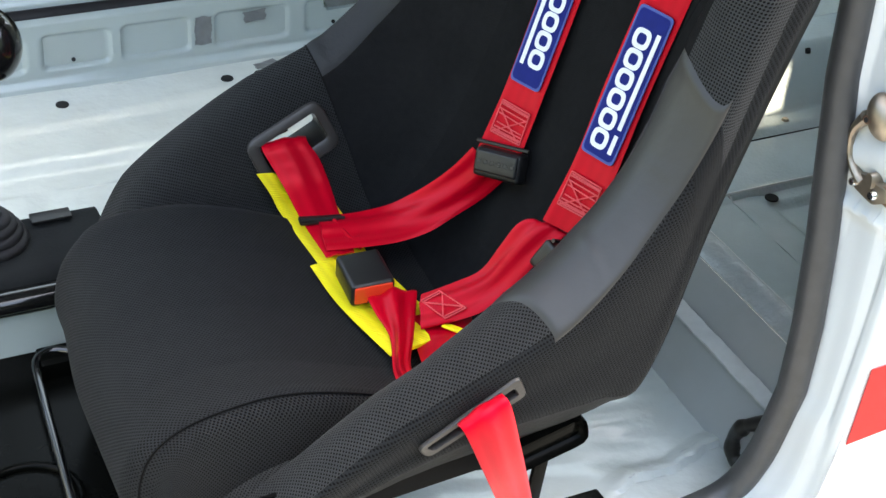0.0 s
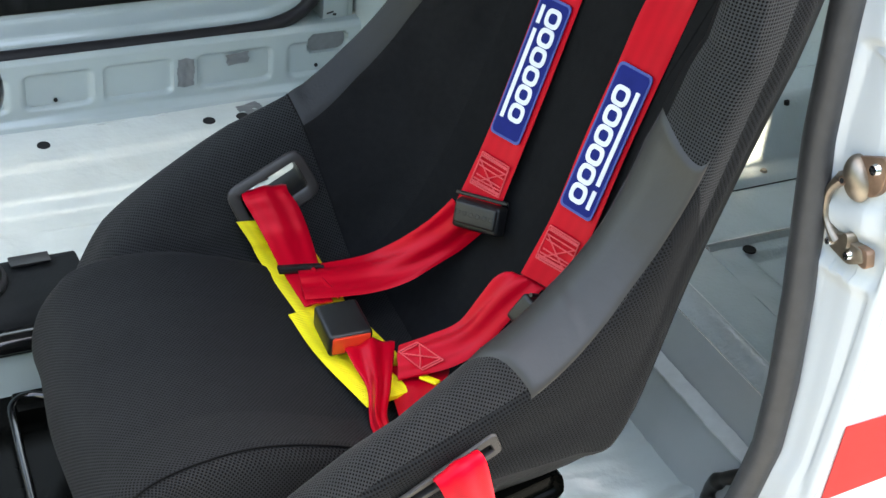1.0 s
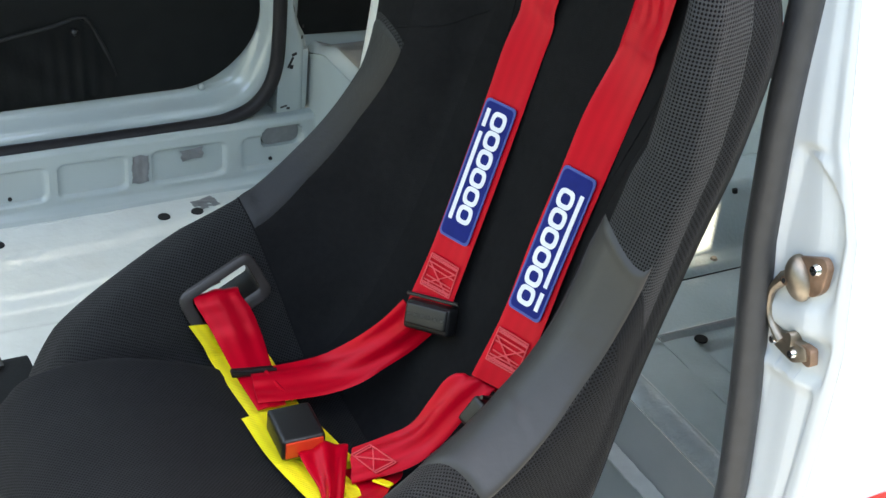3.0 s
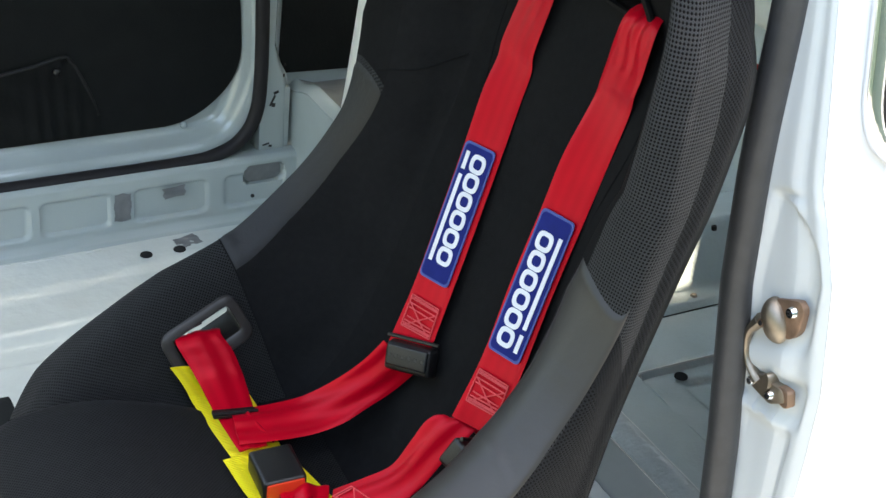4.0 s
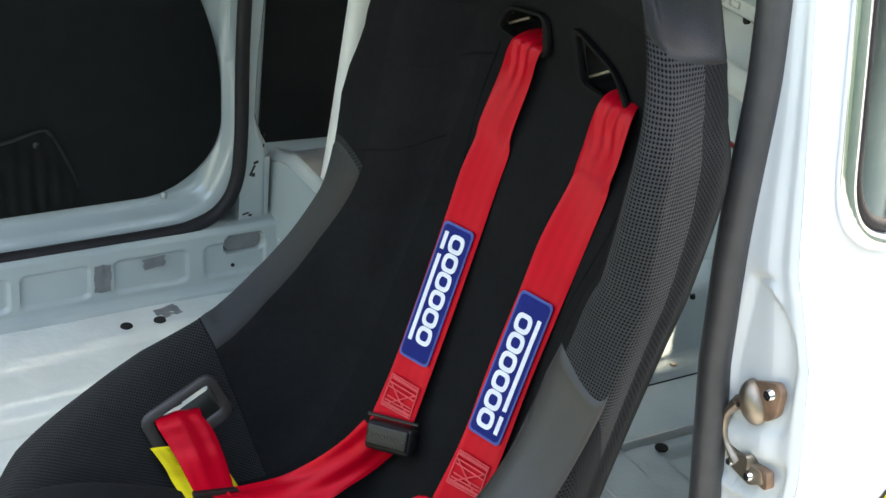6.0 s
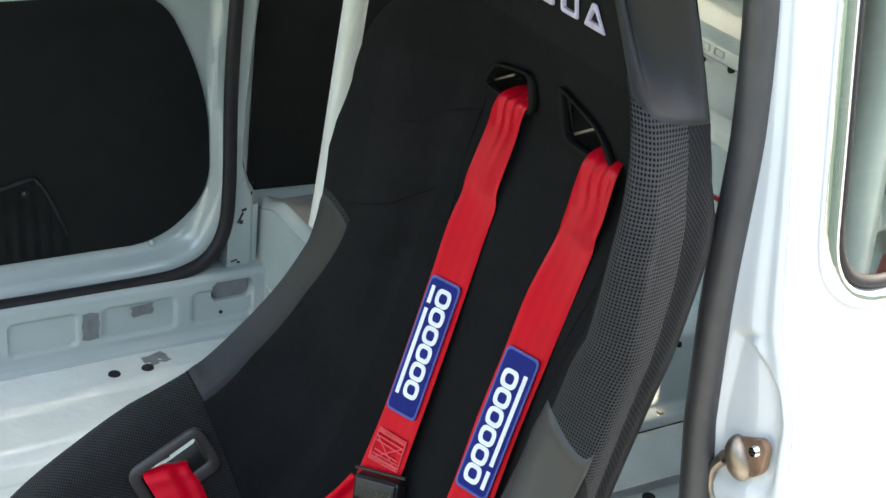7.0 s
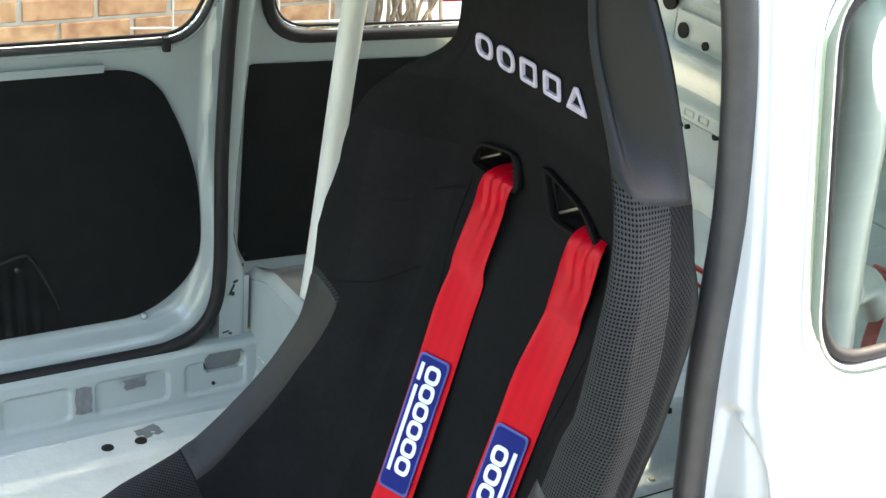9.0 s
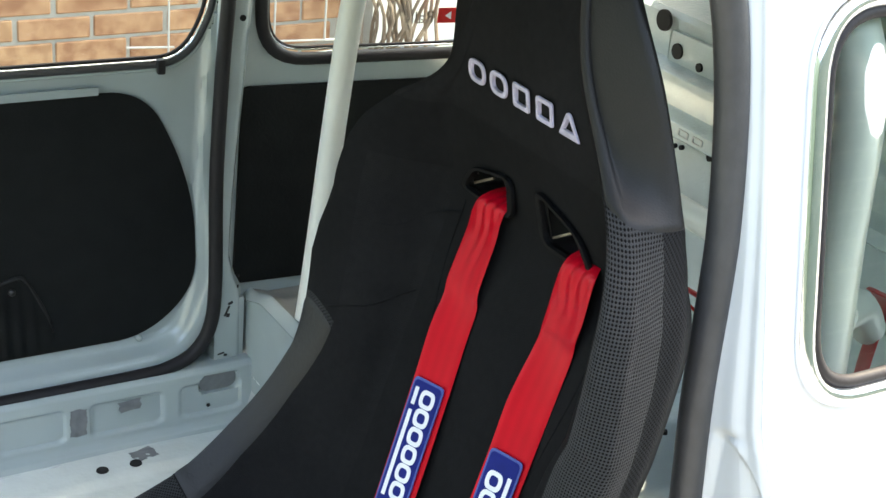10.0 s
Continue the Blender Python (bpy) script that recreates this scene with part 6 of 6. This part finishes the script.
# ---- outside ----
tagged(sheet("ground", lambda x, y: (x, y, -0.30), np.linspace(-300, 300, 4), np.linspace(-300, 300, 4), CONCRETE), "pale concrete ground", "ground", kind="structure")
wall = tagged(sheet("garden_wall", lambda x, z: (x, 3.02, z), np.linspace(-1.5, 1.72, 4), np.linspace(-0.30, 2.4, 4), MORTAR, thick=0.1), "orange brick garden wall with grey mortar", "wall", kind="structure")
brick_me = bpy.data.meshes.new("brick")
bm = box((0.213, 0.02, 0.064), 0.004, 1)
bm.to_mesh(brick_me)
bm.free()
brick_me.materials.append(BRICK)
rng = random.Random(4)
for r in range(16):
    for k in range(15):
        x = -1.35 + 0.225 * k + (0.1125 if r % 2 else 0)
        if x > 1.66:
            continue
        ob = new("brick", brick_me)
        ob.parent = wall
        ob.location = (x + rng.uniform(-0.003, 0.003), 3.024 + rng.uniform(-0.002, 0.002), -0.262 + 0.0755 * r + rng.uniform(-0.002, 0.002))
        ob.rotation_euler = (0, rng.uniform(-0.006, 0.006), 0)
tagged(sheet("pale_wall", lambda x, z: (x, 3.6, z), np.linspace(1.0, 6, 4), np.linspace(-0.30, 2.4, 4), RENDER_WALL, thick=0.1), "pale rendered wall beyond the brick wall", "wall", kind="structure")
trellis = thing("wire_trellis", "thin white wire trellis standing before the brick wall", "trellis")
for x in (1.012, 1.358, 1.533):
    tube("upright", [(x, 2.985, -0.3 if x < 1.2 else -0.05), (x, 2.985, 1.6)], 0.0036, TRELLIS_WIRE, trellis, sides=8)
tube("rail", [(0.88, 2.985, -0.024), (1.03, 2.985, -0.034)], 0.0036, TRELLIS_WIRE, trellis, sides=8)
tube("rail", [(1.33, 2.985, -0.040), (1.66, 2.985, -0.057)], 0.0036, TRELLIS_WIRE, trellis, sides=8)
vine = thing("climber", "bare woody climber stems against the pale wall", "climbing plant")
for k in range(24):
    x0, lean = rng.uniform(1.66, 1.90), rng.uniform(-0.05, 0.05)
    pts = [(x0 + lean * q + rng.uniform(-0.03, 0.03), 2.95 + rng.uniform(-0.05, 0.05), -0.30 + 0.16 * q + rng.uniform(-0.03, 0.03)) for q in range(7)]
    tube("stem", pts, (0.008, 0.005, 0.003), BARK, vine, sides=6, steps=4)
# a fence added behind the camera to block low sky; the window glass reflects it
fence = thing("sky_block_fence", "added dark green horizontal board fence with pale gaps, blocks low sky", "fence")
part("fence_backing", moved(box((14.0, 0.06, 3.2), 0.01), pose(2.0, -4.3, 1.3)), RENDER_WALL, fence)
for k in range(24):
    part("board", moved(box((14.0, 0.03, 0.115), 0.006), pose(2.0, -4.25, -0.23 + 0.132 * k)), GREEN_BOARD, fence)
# Unseen wall, added to keep low sky out of the windscreen opening.
part("sky_block_front", moved(box((0.10, 8.2, 3.2), 0.01), pose(-4.6, -0.2, 1.3)), GREEN_BOARD, None)
tagged(bpy.data.objects["sky_block_front"], "unseen dark green wall added to block low sky ahead of the car", "wall", kind="structure")
